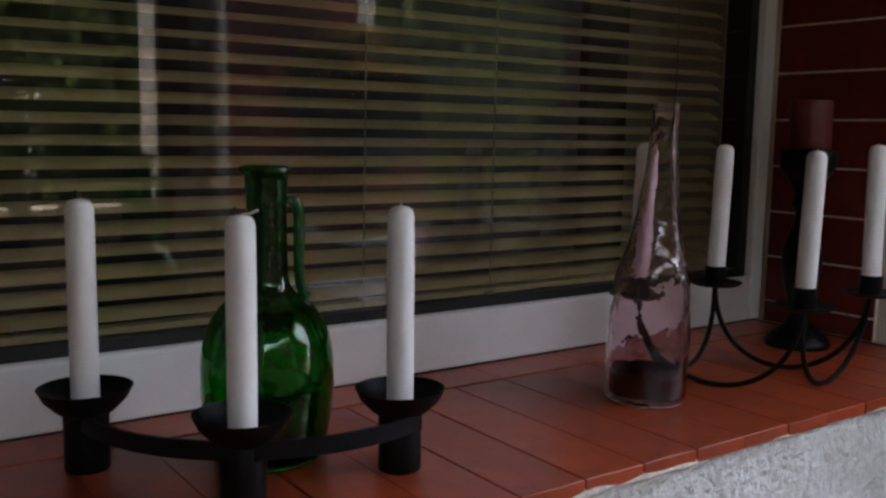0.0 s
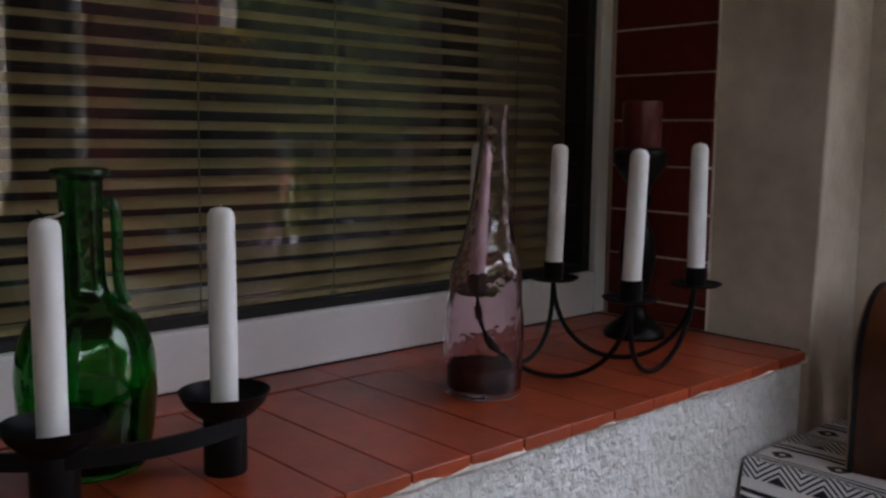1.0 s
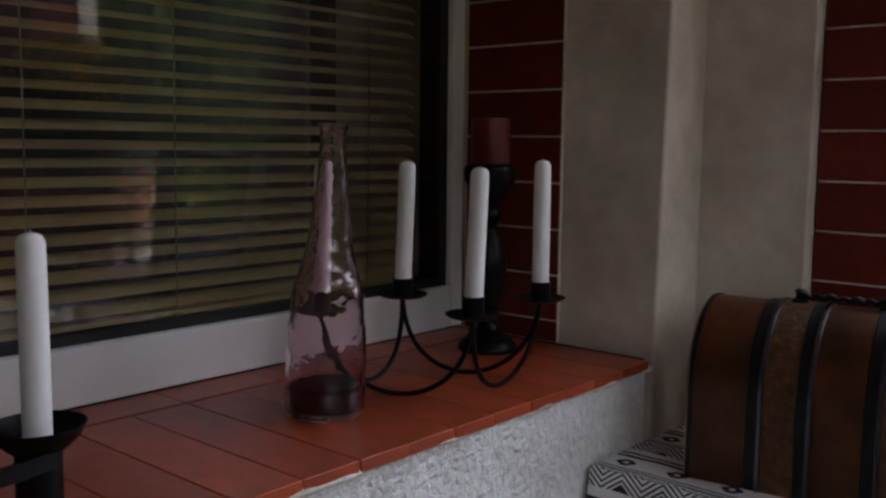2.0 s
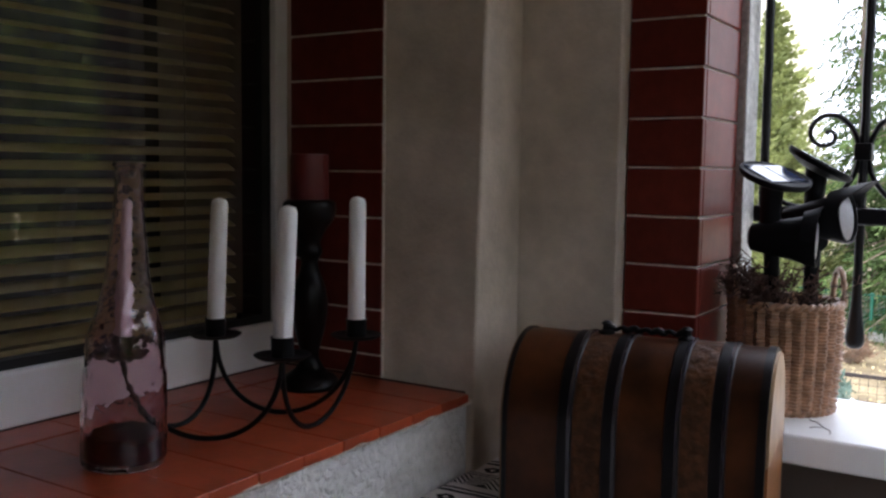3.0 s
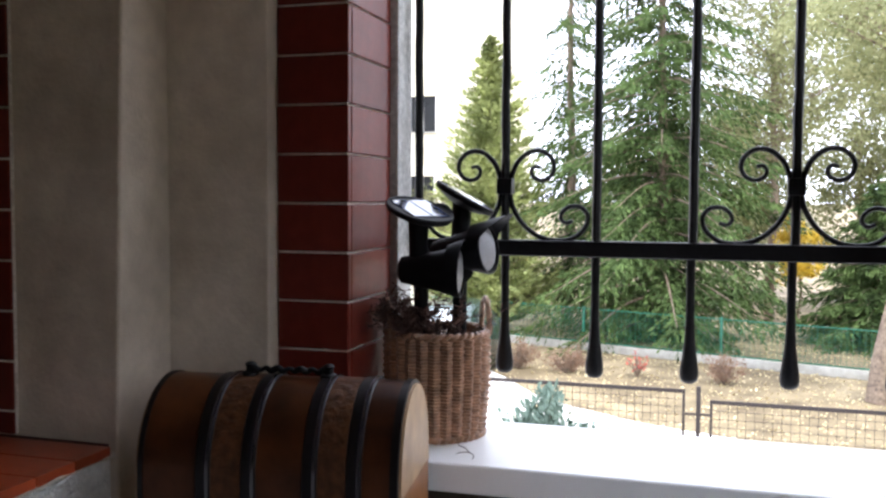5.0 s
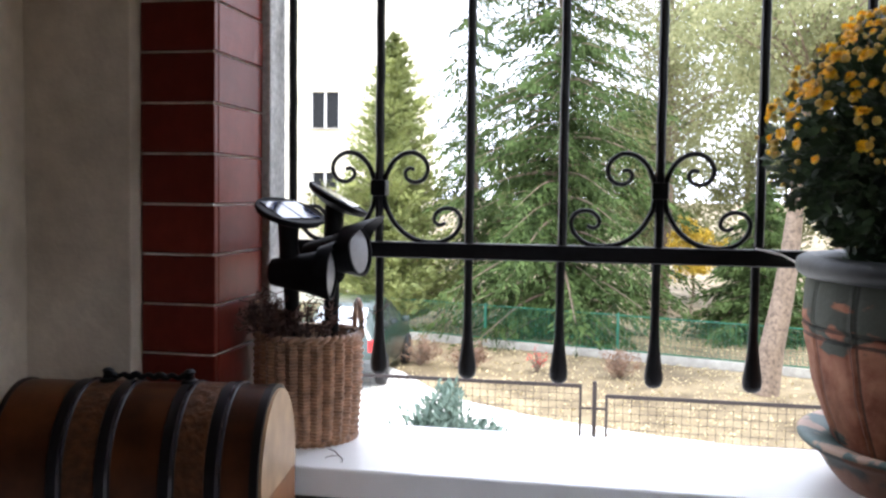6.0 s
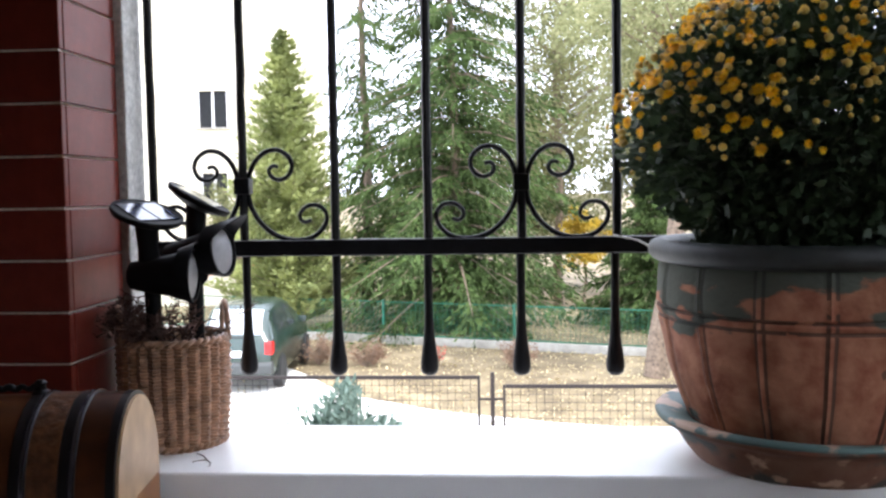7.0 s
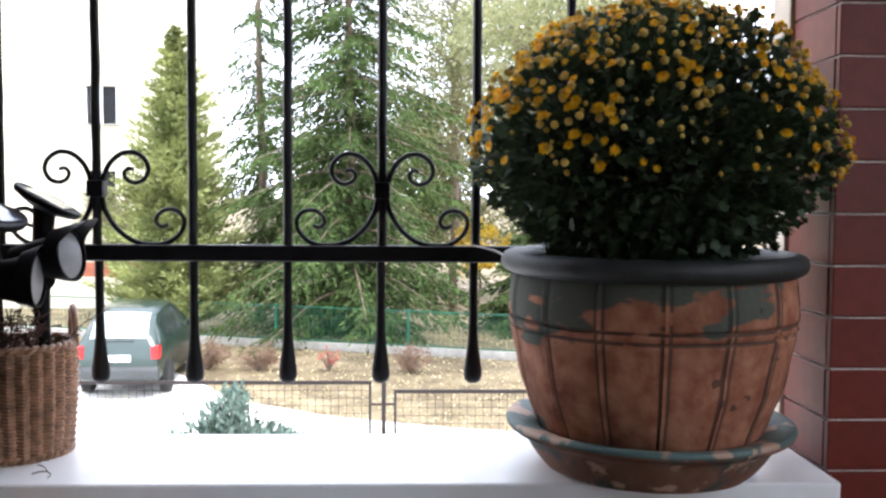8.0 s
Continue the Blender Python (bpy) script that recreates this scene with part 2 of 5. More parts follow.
part("gasket", boxed(WIN_X0, 1.16, WIN_Y + 0.012, 0.9, FB, FB + 0.012), M_GASKET, window, "black rubber gasket", smooth=False)
part("gasket", boxed(1.161, 1.179, WIN_Y + 0.012, 0.9, FB, WIN_Z1 - 0.061), M_GASKET, window, "black rubber gasket", smooth=False)
pane = part("pane", boxed(WIN_X0, 1.165, WIN_Y + 0.018, WIN_Y + 0.022, FB + 0.004, WIN_Z1 - 0.065), M_GLASS, window, smooth=False)
pane.visible_shadow = False

BL_Y, BL_P = 0.888, 0.0212
blind = thing("venetian_blind", "cream metal venetian blind lowered behind the window pane", "blind", (0, 0, 0))
SLAT_X0, SLAT_X1 = -1.2, 1.125
me_slat = None
rng = random.Random(5)
n_slat = 42
for i in range(n_slat):
    z = FB + 0.030 + i * BL_P
    if me_slat is None:
        bm = bmesh.new()
        rows = []
        for k in range(7):
            u = k / 6 - 0.5
            a = radians(26)
            w, c = u * 0.0245, 0.0022 * (1 - 4 * u * u)
            rows.append([bm.verts.new((x, -w * math.cos(a) + c * math.sin(a), -w * math.sin(a) + c * math.cos(a) + 0.0006 * math.sin(x * 5.1))) for x in np.linspace(SLAT_X0, SLAT_X1, 24)])
        for a_, b_ in zip(rows, rows[1:]):
            for k in range(23):
                bm.faces.new((a_[k], a_[k + 1], b_[k + 1], b_[k]))
        bmesh.ops.recalc_face_normals(bm, faces=bm.faces)
        bmesh.ops.solidify(bm, geom=bm.faces[:], thickness=0.0004)
        o = part("slat", bm, M_SLAT, blind)
        me_slat = o.data
    else:
        o = new("slat", me_slat)
        o.parent = blind
    o.matrix_local = pose(0, BL_Y, z, rng.uniform(-4, 4), rng.uniform(-0.06, 0.06), 0)
part("bottom_rail", boxed(SLAT_X0, SLAT_X1, BL_Y - 0.012, BL_Y + 0.012, FB + 0.006, FB + 0.019, 0.004), M_SLAT, blind)
for x in (-0.55, 0.512, 0.695, 1.02):
    part("cord", tube([(x, BL_Y - 0.014, FB + 0.012), (x + 0.002, BL_Y - 0.0155, 1.3), (x, BL_Y - 0.014, 1.87)], 0.0009, 6), M_CORD, blind, "thin pale cord")
part("cord_clip", boxed(0.689, 0.701, BL_Y - 0.0165, BL_Y - 0.0125, FB + 0.008, FB + 0.016, 0.001), M_CORD, blind)
part("head_rail", boxed(SLAT_X0, SLAT_X1, BL_Y - 0.015, BL_Y + 0.015, FB + 0.03 + n_slat * BL_P, FB + 0.06 + n_slat * BL_P, 0.002), M_SLAT, blind)


# clinker tiles and sill tiles: pieces that share their meshes
def tile_mesh(name, dx, dy, dz, w, material):
    bm = boxed(0, dx, 0, dy, 0, dz, w, 1)
    me = bpy.data.meshes.new(name)
    bm.to_mesh(me)
    bm.free()
    me.materials.append(material)
    return me


def put_tile(me, name, parent, x, y, z, wob=0.4):
    o = new(name, me)
    o.parent = parent
    o.matrix_local = pose(x + rng.uniform(-0.0005, 0.0005), y + rng.uniform(-0.0005, 0.0005), z, 0, 0, rng.uniform(-wob, wob))
    return o


GAP = 0.0032
TH = PIT - GAP
me_front = tile_mesh("clinker_tile", 0.012, COL_Y1 - COL_Y0 - 0.001, TH, 0.0012, M_CLINKER)
me_side = tile_mesh("clinker_tile", 1.531 - COL_X - 0.013, 0.012, TH, 0.0012, M_CLINKER)
me_rev = tile_mesh("clinker_tile", 0.012, 0.176, TH, 0.0012, M_CLINKER)
me_rfront = tile_mesh("clinker_tile", 0.012, 0.245, TH, 0.0012, M_CLINKER)
me_rside = tile_mesh("clinker_tile", 1.531 - RP_X - 0.013, 0.012, TH, 0.0012, M_CLINKER)
me_cor = tile_mesh("clinker_tile", 0.115, 0.012, TH, 0.0012, M_CLINKER)
zt = WS_Z - 3 * PIT
while zt + PIT < 2.5:
    if zt > 0.6:
        put_tile(me_front, "clinker_tile", column_l, COL_X, COL_Y0, zt + GAP / 2, 0.1)
        put_tile(me_side, "clinker_tile", column_l, COL_X + 0.0125, COL_Y0 - 0.0005, zt + GAP / 2, 0.1)
        put_tile(me_rside, "clinker_tile", column_r, RP_X + 0.0125, RP_Y - 0.0115, zt + GAP / 2, 0.1)
        for k in range(3):
            put_tile(me_rfront, "clinker_tile", column_r, RP_X, RP_Y - 0.2455 - k * 0.2485, zt + GAP / 2, 0.1)
        put_tile(me_cor, "clinker_tile", column_c, 1.188, BACK - 0.009, zt + GAP / 2, 0.1)
    zt += PIT
wall_pier = bpy.data.objects["wall_pier"]
zt = 1.2745 - 5 * PIT
while zt + PIT < 2.5:
    put_tile(me_rev, "clinker_tile", wall_pier, REV_X - 0.0075, 0.656, zt + GAP / 2, 0.0)
    zt += PIT
part("clinker_tile", boxed(REV_X - 0.0075, REV_X + 0.004, 0.656, 0.832, SILL_Z + 0.001, 1.2745 - 5 * PIT - GAP / 2, 0.001), M_CLINKER, wall_pier, smooth=False)
part("mortar_bed", boxed(REV_X - 0.0045, REV_X + 0.002, 0.655, 0.833, SILL_Z + 0.001, 2.5), M_MORTAR, wall_pier, smooth=False)

bm = boxed(LEFT, REV_X, SILL_Y0 + 0.014, WIN_Y + 0.06, SILL_Z - 0.014, SILL_Z - 0.0022)
sill = setting("sill", bm, M_GROUT, "window sill of narrow terracotta tiles", "sill")
bead_x = list(np.linspace(LEFT + 0.3, REV_X - 0.01, 420))
bead_r = [max(0.0008, 0.0034 + 0.0046 * noise.noise(Vector((x * 24, 3.3, 0)))) for x in bead_x]
part("mortar_bead", tube([(x, SILL_Y0 + 0.0005, SILL_Z - 0.0125 + 0.0016 * noise.noise(Vector((x * 31, 0, 7)))) for x in bead_x], bead_r, 6), M_MORTAR, sill, "ragged pale mortar under the tile edge")
me_st = tile_mesh("sill_tile", PIT - 0.0013, 0.2795, 0.013, 0.0006, M_SILLTILE)
me_sb = tile_mesh("sill_tile", PIT * 2 - 0.0013, WIN_Y - 0.779, 0.013, 0.0006, M_SILLTILE)
x = 0.641 - 18 * PIT
i = 0
while x < REV_X - 0.03:
    o = put_tile(me_st, "sill_tile", sill, x + 0.0009, SILL_Y0 - 0.003 + rng.uniform(-0.0004, 0.0003), SILL_Z - 0.013 + rng.uniform(-0.0003, 0.0003), 0.04)
    if x + PIT > REV_X:
        o.scale = ((REV_X - x - 0.003) / PIT, 1, 1)
    if i % 2 == 0 and x + 2 * PIT < REV_X + 0.01:
        put_tile(me_sb, "sill_tile", sill, x + 0.0009, 0.778, SILL_Z - 0.013, 0.1)
    x += PIT
    i += 1
# crumbled mortar along the sill's front edge
bm = bmesh.new()
for k in range(150):
    u = rng.uniform(0.25, 1.2)
    if noise.noise(Vector((u * 9.0, 3.1, 0))) < -0.06:
        continue
    s = rng.uniform(0.002, 0.0052)
    r = bmesh.ops.create_icosphere(bm, subdivisions=1, radius=s)
    for v in r["verts"]:
        v.co = Vector((v.co.x * rng.uniform(1.5, 3.0), v.co.y * 0.9, v.co.z * 0.8)) + Vector((u, SILL_Y0 + 0.004 + rng.uniform(-0.003, 0.003), SILL_Z - 0.0135 + rng.uniform(-0.003, 0.0015)))
tagged(part("mortar_crumbs", bm, M_MORTAR, sill, "crumbled pale mortar"), kind="stuff")

M_WAX = mat("white_candle_wax", (0.86, 0.85, 0.84), 0.45, var=0.03, scale=25, bump=0.08, bscale=50, stain=0.03)
M_WICK = mat("burnt_wick", (0.03, 0.025, 0.02), 0.95)
M_WICKW = mat("white_wick", (0.7, 0.68, 0.6), 0.95)
M_BLACKMETAL = mat("matt_black_metal", (0.006, 0.006, 0.007), 0.45, var=0.3, scale=50, bump=0.15, bscale=200, spec=0.16)
M_GREENGLASS = glass("green_glass", (0.018, 0.36, 0.05), 0.02, 1.5, wavy=0.18)
M_PINKGLASS = glass("pink_tinted_glass", (0.94, 0.80, 0.86), 0.02, 1.48, wavy=0.22)
M_REDWAX = mat("dark_red_wax", (0.12, 0.013, 0.012), 0.35, var=0.2, scale=30, bump=0.1)
M_DARKWOOD = mat("black_lacquered_wood", (0.005, 0.004, 0.004), 0.35, var=0.3, scale=40, spec=0.15)
M_RIB = mat("dark_sediment", (0.012, 0.002, 0.006), 0.6, spec=0.05)


def candle(x, y, z, h, lean=(0, 0), r=0.0113, wick=None):
    c = thing("candle", "plain white taper candle standing in a black metal holder", "candle", (x, y, z), group="white candles")
    prof = [(r * 0.96, 0), (r, 0.003), (r * 1.01, h * 0.4), (r, h * 0.85), (r * 0.985, h - 0.008), (r * 0.9, h - 0.0045), (r * 0.72, h - 0.0015), (r * 0.35, h)]
    part("wax", lathe(prof, 28), M_WAX, c)
    if wick == "burnt":
        part("wick", tube([(0, 0, h - 0.001), (0.0005, 0, h + 0.004), (-0.003, 0, h + 0.007)], 0.0011, 6), M_WICK, c, "short burnt wick")
        part("wick", tube([(0, 0, h), (0.003, 0.001, h + 0.0035)], 0.0009, 6), M_WICK, c, "short burnt wick")
    elif wick == "white":
        part("wick", tube([(0, 0, h - 0.001), (-0.001, 0, h + 0.003), (-0.0045, 0.001, h + 0.006)], 0.0009, 6), M_WICK, c, "short burnt wick")
        part("wick", tube([(0, 0, h), (0.006, -0.004, h + 0.0012), (0.0105, -0.008, h + 0.004)], 0.0011, 6), M_WICKW, c, "bent white wick end")
    else:
        part("wick", tube([(0, 0, h - 0.001), (0.0003, 0, h + 0.0022)], 0.0007, 6), M_WICKW, c)
    c.rotation_euler = (radians(lean[0]), radians(lean[1]), 0)
    return c


# three-candle holder
C = [(0.172, 0.738), (0.252, 0.603), (0.390, 0.600)]
holder = thing("candle_holder", "black metal three-candle holder with curved strap on the sill", "candle holder", (0.27, 0.65, SILL_Z))


def rel(p, z):
    return Vector((p[0] - 0.27, p[1] - 0.65, z - SILL_Z))


for p in C:
    o = part("leg", lathe([(0.0172, 0), (0.018, 0.001), (0.018, 0.046), (0.017, 0.05)], 28), M_BLACKMETAL, holder)
    o.location = rel(p, SILL_Z)
    o = part("drip_pan", lathe([(0.010, 0.044), (0.017, 0.046), (0.024, 0.051), (0.033, 0.060), (0.0372, 0.0685), (0.0378, 0.0695), (0.0368, 0.0695), (0.032, 0.0625), (0.023, 0.0555), (0.0125, 0.0525)], 36), M_BLACKMETAL, holder)
    o.location = rel(p, SILL_Z)
# strap: arc through the three legs, a flat upright band
(ax, ay), (bx, by), (cx, cy) = C
d = 2 * (ax * (by - cy) + bx * (cy - ay) + cx * (ay - by))
ux = ((ax ** 2 + ay ** 2) * (by - cy) + (bx ** 2 + by ** 2) * (cy - ay) + (cx ** 2 + cy ** 2) * (ay - by)) / d
uy = ((ax ** 2 + ay ** 2) * (cx - bx) + (bx ** 2 + by ** 2) * (ax - cx) + (cx ** 2 + cy ** 2) * (bx - ax)) / d
R = math.hypot(ax - ux, ay - uy)
a0, a1 = math.atan2(ay - uy, ax - ux), math.atan2(cy - uy, cx - ux)
if a0 < 0:
    a0 += 2 * math.pi
if a1 < a0:
    a1 += 2 * math.pi
bm = bmesh.new()
ring = []
for i in range(41):
    a = a0 + (a1 - a0) * i / 40
    z = SILL_Z + 0.0445
    off = 0.006 + 0.0135 * i / 40
    vs = []
    for dr, dz in ((-0.002, -0.007), (0.002, -0.007), (0.002, 0.007), (-0.002, 0.007)):
        vs.append(bm.verts.new(rel((ux + (R + off + dr) * math.cos(a), uy + (R + off + dr) * math.sin(a)), z + dz)))
    ring.append(vs)
for p_, q_ in zip(ring, ring[1:]):
    for k in range(4):
        bm.faces.new((p_[k], p_[(k + 1) % 4], q_[(k + 1) % 4], q_[k]))
bm.faces.new(ring[0][::-1])
bm.faces.new(ring[-1])
bmesh.ops.recalc_face_normals(bm, faces=bm.faces)
part("strap", bm, M_BLACKMETAL, holder, smooth=False)
candle(*C[0], SILL_Z + 0.0525, 0.171, wick="burnt")
candle(*C[1], SILL_Z + 0.0525, 0.166, wick="white")
candle(*C[2], SILL_Z + 0.0525, 0.168, lean=(-2, 1))


# hollow vessels: outer and inner skins in one shell
def vessel(prof, wall, seg=64, shape=None):
    outer = [(r, z) for r, z in prof]
    inner = [(max(0.001, r - wall), z) for r, z in prof[1:]]
    inner = [(max(0.001, prof[0][0] - wall * 1.2), prof[0][1] + wall * 2.2)] + [p for p in inner if p[1] > prof[0][1] + wall * 2.4]
    bm = lathe(outer + inner[::-1], seg)
    if shape:
        for v in bm.verts:
            shape(v)
    return bm


def spline(ctrl, n=5):
    out = []
    c = [ctrl[0]] + list(ctrl) + [ctrl[-1]]
    for i in range(1, len(c) - 2):
        for k in range(n):
            t = k / n
            out.append(tuple(0.5 * (2 * b + (d_ - a) * t + (2 * a - 5 * b + 4 * d_ - e) * t * t + (3 * b - a - 3 * d_ + e) * t ** 3) for a, b, d_, e in zip(c[i - 1], c[i], c[i + 1], c[i + 2])))
    return out + [tuple(ctrl[-1])]


jug = thing("glass_jug", "green glass jug with a narrow neck and small handle", "jug", (0.309, 0.684, SILL_Z))
prof = spline([(0.044, 0.0), (0.050, 0.006), (0.056, 0.03), (0.0595, 0.065), (0.0590, 0.09), (0.053, 0.115), (0.042, 0.132), (0.027, 0.143), (0.0205, 0.152), (0.0188, 0.17), (0.0180, 0.21), (0.0188, 0.235), (0.0195, 0.242), (0.0245, 0.2455), (0.0245, 0.2495), (0.0205, 0.251)], 4)
prof = [(r * 0.945, z) for r, z in prof]


def jug_relief(v):
    if 0.055 < v.co.z < 0.092 and math.hypot(v.co.x, v.co.y) > 0.05:
        a = math.atan2(v.co.y, v.co.x)
        s = math.sin(math.pi * (v.co.z - 0.055) / 0.037)
        k = 1 + 0.014 * s * math.sin(7 * a + 60 * v.co.z) * math.sin(160 * v.co.z + 3 * a)
        v.co.x, v.co.y = v.co.x * k, v.co.y * k


part("body", vessel(prof, 0.0028, 72, jug_relief), M_GREENGLASS, jug)
hd = Vector((0.94, -0.20, 0)).normalized()
pts = [hd * a + Vector((0, 0, z)) for a, z in spline([(0.0185, 0.218), (0.0225, 0.2225), (0.0270, 0.216), (0.0280, 0.195), (0.0276, 0.17), (0.029, 0.15), (0.034, 0.138)], 4)]
part("handle", tube(pts, 0.0048, 10), M_GREENGLASS, jug)

bottle = thing("glass_bottle", "tall pale pink glass bottle with embossed relief", "bottle", (0.723, 0.635, SILL_Z))
prof = spline([(0.040, 0.0), (0.0430, 0.004), (0.0436, 0.02), (0.0432, 0.055), (0.0420, 0.085), (0.0408, 0.110), (0.0372, 0.138), (0.0295, 0.165), (0.0232, 0.195), (0.0198, 0.225), (0.0166, 0.255), (0.0144, 0.284), (0.0140, 0.302), (0.0148, 0.307), (0.0164, 0.3095), (0.0164, 0.3125), (0.0145, 0.3135)], 5)


def bottle_relief(v):
    r = math.hypot(v.co.x, v.co.y)
    if 0.035 < v.co.z < 0.15 and r > 0.025:
        a = math.atan2(v.co.y, v.co.x)
        k = 1 + 0.055 * noise.noise(Vector((math.cos(a) * 2.2, math.sin(a) * 2.2, v.co.z * 55)))
        v.co.x, v.co.y = v.co.x * k, v.co.y * k


part("body", vessel(prof, 0.003, 96, bottle_relief), M_PINKGLASS, bottle)
bottle.rotation_euler = (radians(1.3), radians(1.5), 0)
part("dregs", lathe([(0.0365, 0.0072), (0.0388, 0.010), (0.0396, 0.030), (0.0365, 0.033)], 48), M_RIB, bottle, "dark dried dregs in the bottom")

# four-light wire candelabra
F4 = {"a": (0.768, 0.692), "b": (0.917, 0.702), "c": (1.018, 0.558), "d": (0.868, 0.545)}
cand = thing("candelabra", "black wire four-light candelabra standing on bent wire loops", "candelabra", (0.905, 0.632, SILL_Z))


def rel2(p, z):
    return Vector((p[0] - 0.905, p[1] - 0.632, z - SILL_Z))


ZP = 0.998
for p in F4.values():
    o = part("drip_pan", lathe([(0.004, -0.002), (0.012, -0.001), (0.027, 0.0), (0.0318, 0.003), (0.032, 0.0042), (0.031, 0.0042), (0.026, 0.0018), (0.012, 0.0012)], 32), M_BLACKMETAL, cand)
    o.location = rel2(p, ZP)
    o = part("socket", lathe([(0.0118, 0.001), (0.0128, 0.002), (0.0128, 0.0225), (0.0135, 0.024), (0.0120, 0.024), (0.0116, 0.012)], 24), M_BLACKMETAL, cand)
    o.location = rel2(p, ZP)
for p, q in (("a", "b"), ("b", "c"), ("c", "d"), ("d", "a")):
    A, B = Vector(F4[p]), Vector(F4[q])
    pts = []
    for i in range(25):
        u = i / 24
        s = 0.5 - 0.5 * math.cos(math.pi * u)
        s = 0.35 * u + 0.65 * s
        drop = math.sin(math.pi * u) ** 0.75
        w = A.lerp(B, s) + (Vector((0.905, 0.632)) - A.lerp(B, 0.5)) * (0.10 * math.sin(math.pi * u))
        pts.append(rel2(w, ZP - 0.002 - (ZP - 0.002 - SILL_Z - 0.0031) * drop))
    part("wire_loop", tube(pts, 0.0031, 8), M_BLACKMETAL, cand)
for (k, p), h, ln in zip(F4.items(), (0.162, 0.161, 0.165, 0.158), ((-3, 5), (-2.9, 6.0), (-5, 7.0), (-3.4, 7.5))):
    candle(*p, ZP + 0.0125, h, lean=ln, r=0.0108)

# turned stand with a red candle
stand = thing("candlestick", "black turned candlestick beside the window pier", "candlestick", (1.095, 0.702, SILL_Z))
prof = spline([(0.042, 0.0), (0.043, 0.006), (0.036, 0.016), (0.020, 0.028), (0.013, 0.045), (0.017, 0.065), (0.023, 0.090), (0.026, 0.118), (0.022, 0.145), (0.014, 0.165), (0.012, 0.180), (0.018, 0.192), (0.015, 0.205), (0.022, 0.222), (0.034, 0.238), (0.0375, 0.252), (0.036, 0.262), (0.030, 0.266)], 4)
for nm, lo, hi in (("foot", 0.0, 0.029), ("stem", 0.0285, 0.193), ("cup", 0.1925, 0.27)):
    part(nm, lathe([p for p in prof if lo - 0.004 <= p[1] <= hi + 0.004], 36), M_DARKWOOD, stand)
red = thing("pillar_candle", "short dark red pillar candle on a black candlestick", "candle", (1.095, 0.702, SILL_Z + 0.266))
part("wax", lathe([(0.0265, 0), (0.0272, 0.002), (0.0272, 0.058), (0.0262, 0.063), (0.0235, 0.0635), (0.021, 0.057), (0.004, 0.055)], 36), M_REDWAX, red)
part("wick", tube([(0, 0, 0.054), (0.0004, 0, 0.061)], 0.001, 6), M_WICK, red)

# ---- bench with a patterned cloth ----
def cloth_material():
    m = bpy.data.materials.new("patterned_cotton")
    m.use_nodes = True
    n, l = m.node_tree.nodes, m.node_tree.links
    b = n["Principled BSDF"]
    tc, sep = n.new("ShaderNodeTexCoord"), n.new("ShaderNodeSeparateXYZ")
    l.new(tc.outputs["Object"], sep.inputs[0])

    def op(kind, a, c=0.0):
        o = n.new("ShaderNodeMath")
        o.operation = kind
        for i, v in enumerate((a, c)):
            if isinstance(v, (int, float)):
                o.inputs[i].default_value = v
            else:
                l.new(v, o.inputs[i])
        return o.outputs[0]

    s = op("MODULO", op("ADD", op("ADD", sep.outputs[0], sep.outputs[2]), 5.0 + 0.035), 0.125)
    u = op("ADD", sep.outputs[1], 5.0)

    def band(lo, hi):
        return op("MULTIPLY", op("GREATER_THAN", s, lo), op("LESS_THAN", s, hi))

    tri = op("ABSOLUTE", op("SUBTRACT", op("MODULO", u, 0.056), 0.028))
    zig = op("ADD", op("SUBTRACT", s, 0.034), tri)
    lines = op("LESS_THAN", op("MODULO", op("ADD", zig, 1.0), 0.0095), 0.0042)
    zone = op("MULTIPLY", band(0.034, 0.072), lines)
    core = op("MULTIPLY", band(0.034, 0.052), op("LESS_THAN", op("ADD", op("SUBTRACT", s, 0.034), tri), 0.013))
    d2 = op("ABSOLUTE", op("SUBTRACT", op("MODULO", op("ADD", u, 0.012), 0.072), 0.036))
    dm = op("MULTIPLY", band(0.094, 0.116), op("LESS_THAN", op("ADD", d2, op("ABSOLUTE", op("SUBTRACT", s, 0.105))), 0.0155))
    hole = op("SUBTRACT", 1.0, op("LESS_THAN", op("ADD", d2, op("ABSOLUTE", op("SUBTRACT", s, 0.105))), 0.005))
    dm = op("MULTIPLY", dm, hole)
    k = op("MAXIMUM", zone, core)
    for lo, hi in ((0.0, 0.008), (0.013, 0.019), (0.076, 0.080), (0.084, 0.087)):
        k = op("MAXIMUM", k, band(lo, hi))
    k = op("MAXIMUM", k, dm)
    mix = n.new("ShaderNodeMixRGB")
    mix.inputs[1].default_value, mix.inputs[2].default_value = (0.72, 0.69, 0.68, 1), (0.014, 0.013, 0.02, 1)
    l.new(k, mix.inputs[0])
    l.new(mix.outputs[0], b.inputs["Base Color"])
    b.inputs["Roughness"].default_value = 0.95
    w, bp = n.new("ShaderNodeTexNoise"), n.new("ShaderNodeBump")
    w.inputs["Scale"].default_value = 600
    l.new(tc.outputs["Object"], w.inputs["Vector"])
    l.new(w.outputs["Fac"], bp.inputs["Height"])
    bp.inputs["Strength"].default_value, bp.inputs["Distance"].default_value = 0.5, 0.001
    l.new(bp.outputs[0], b.inputs["Normal"])
    return m


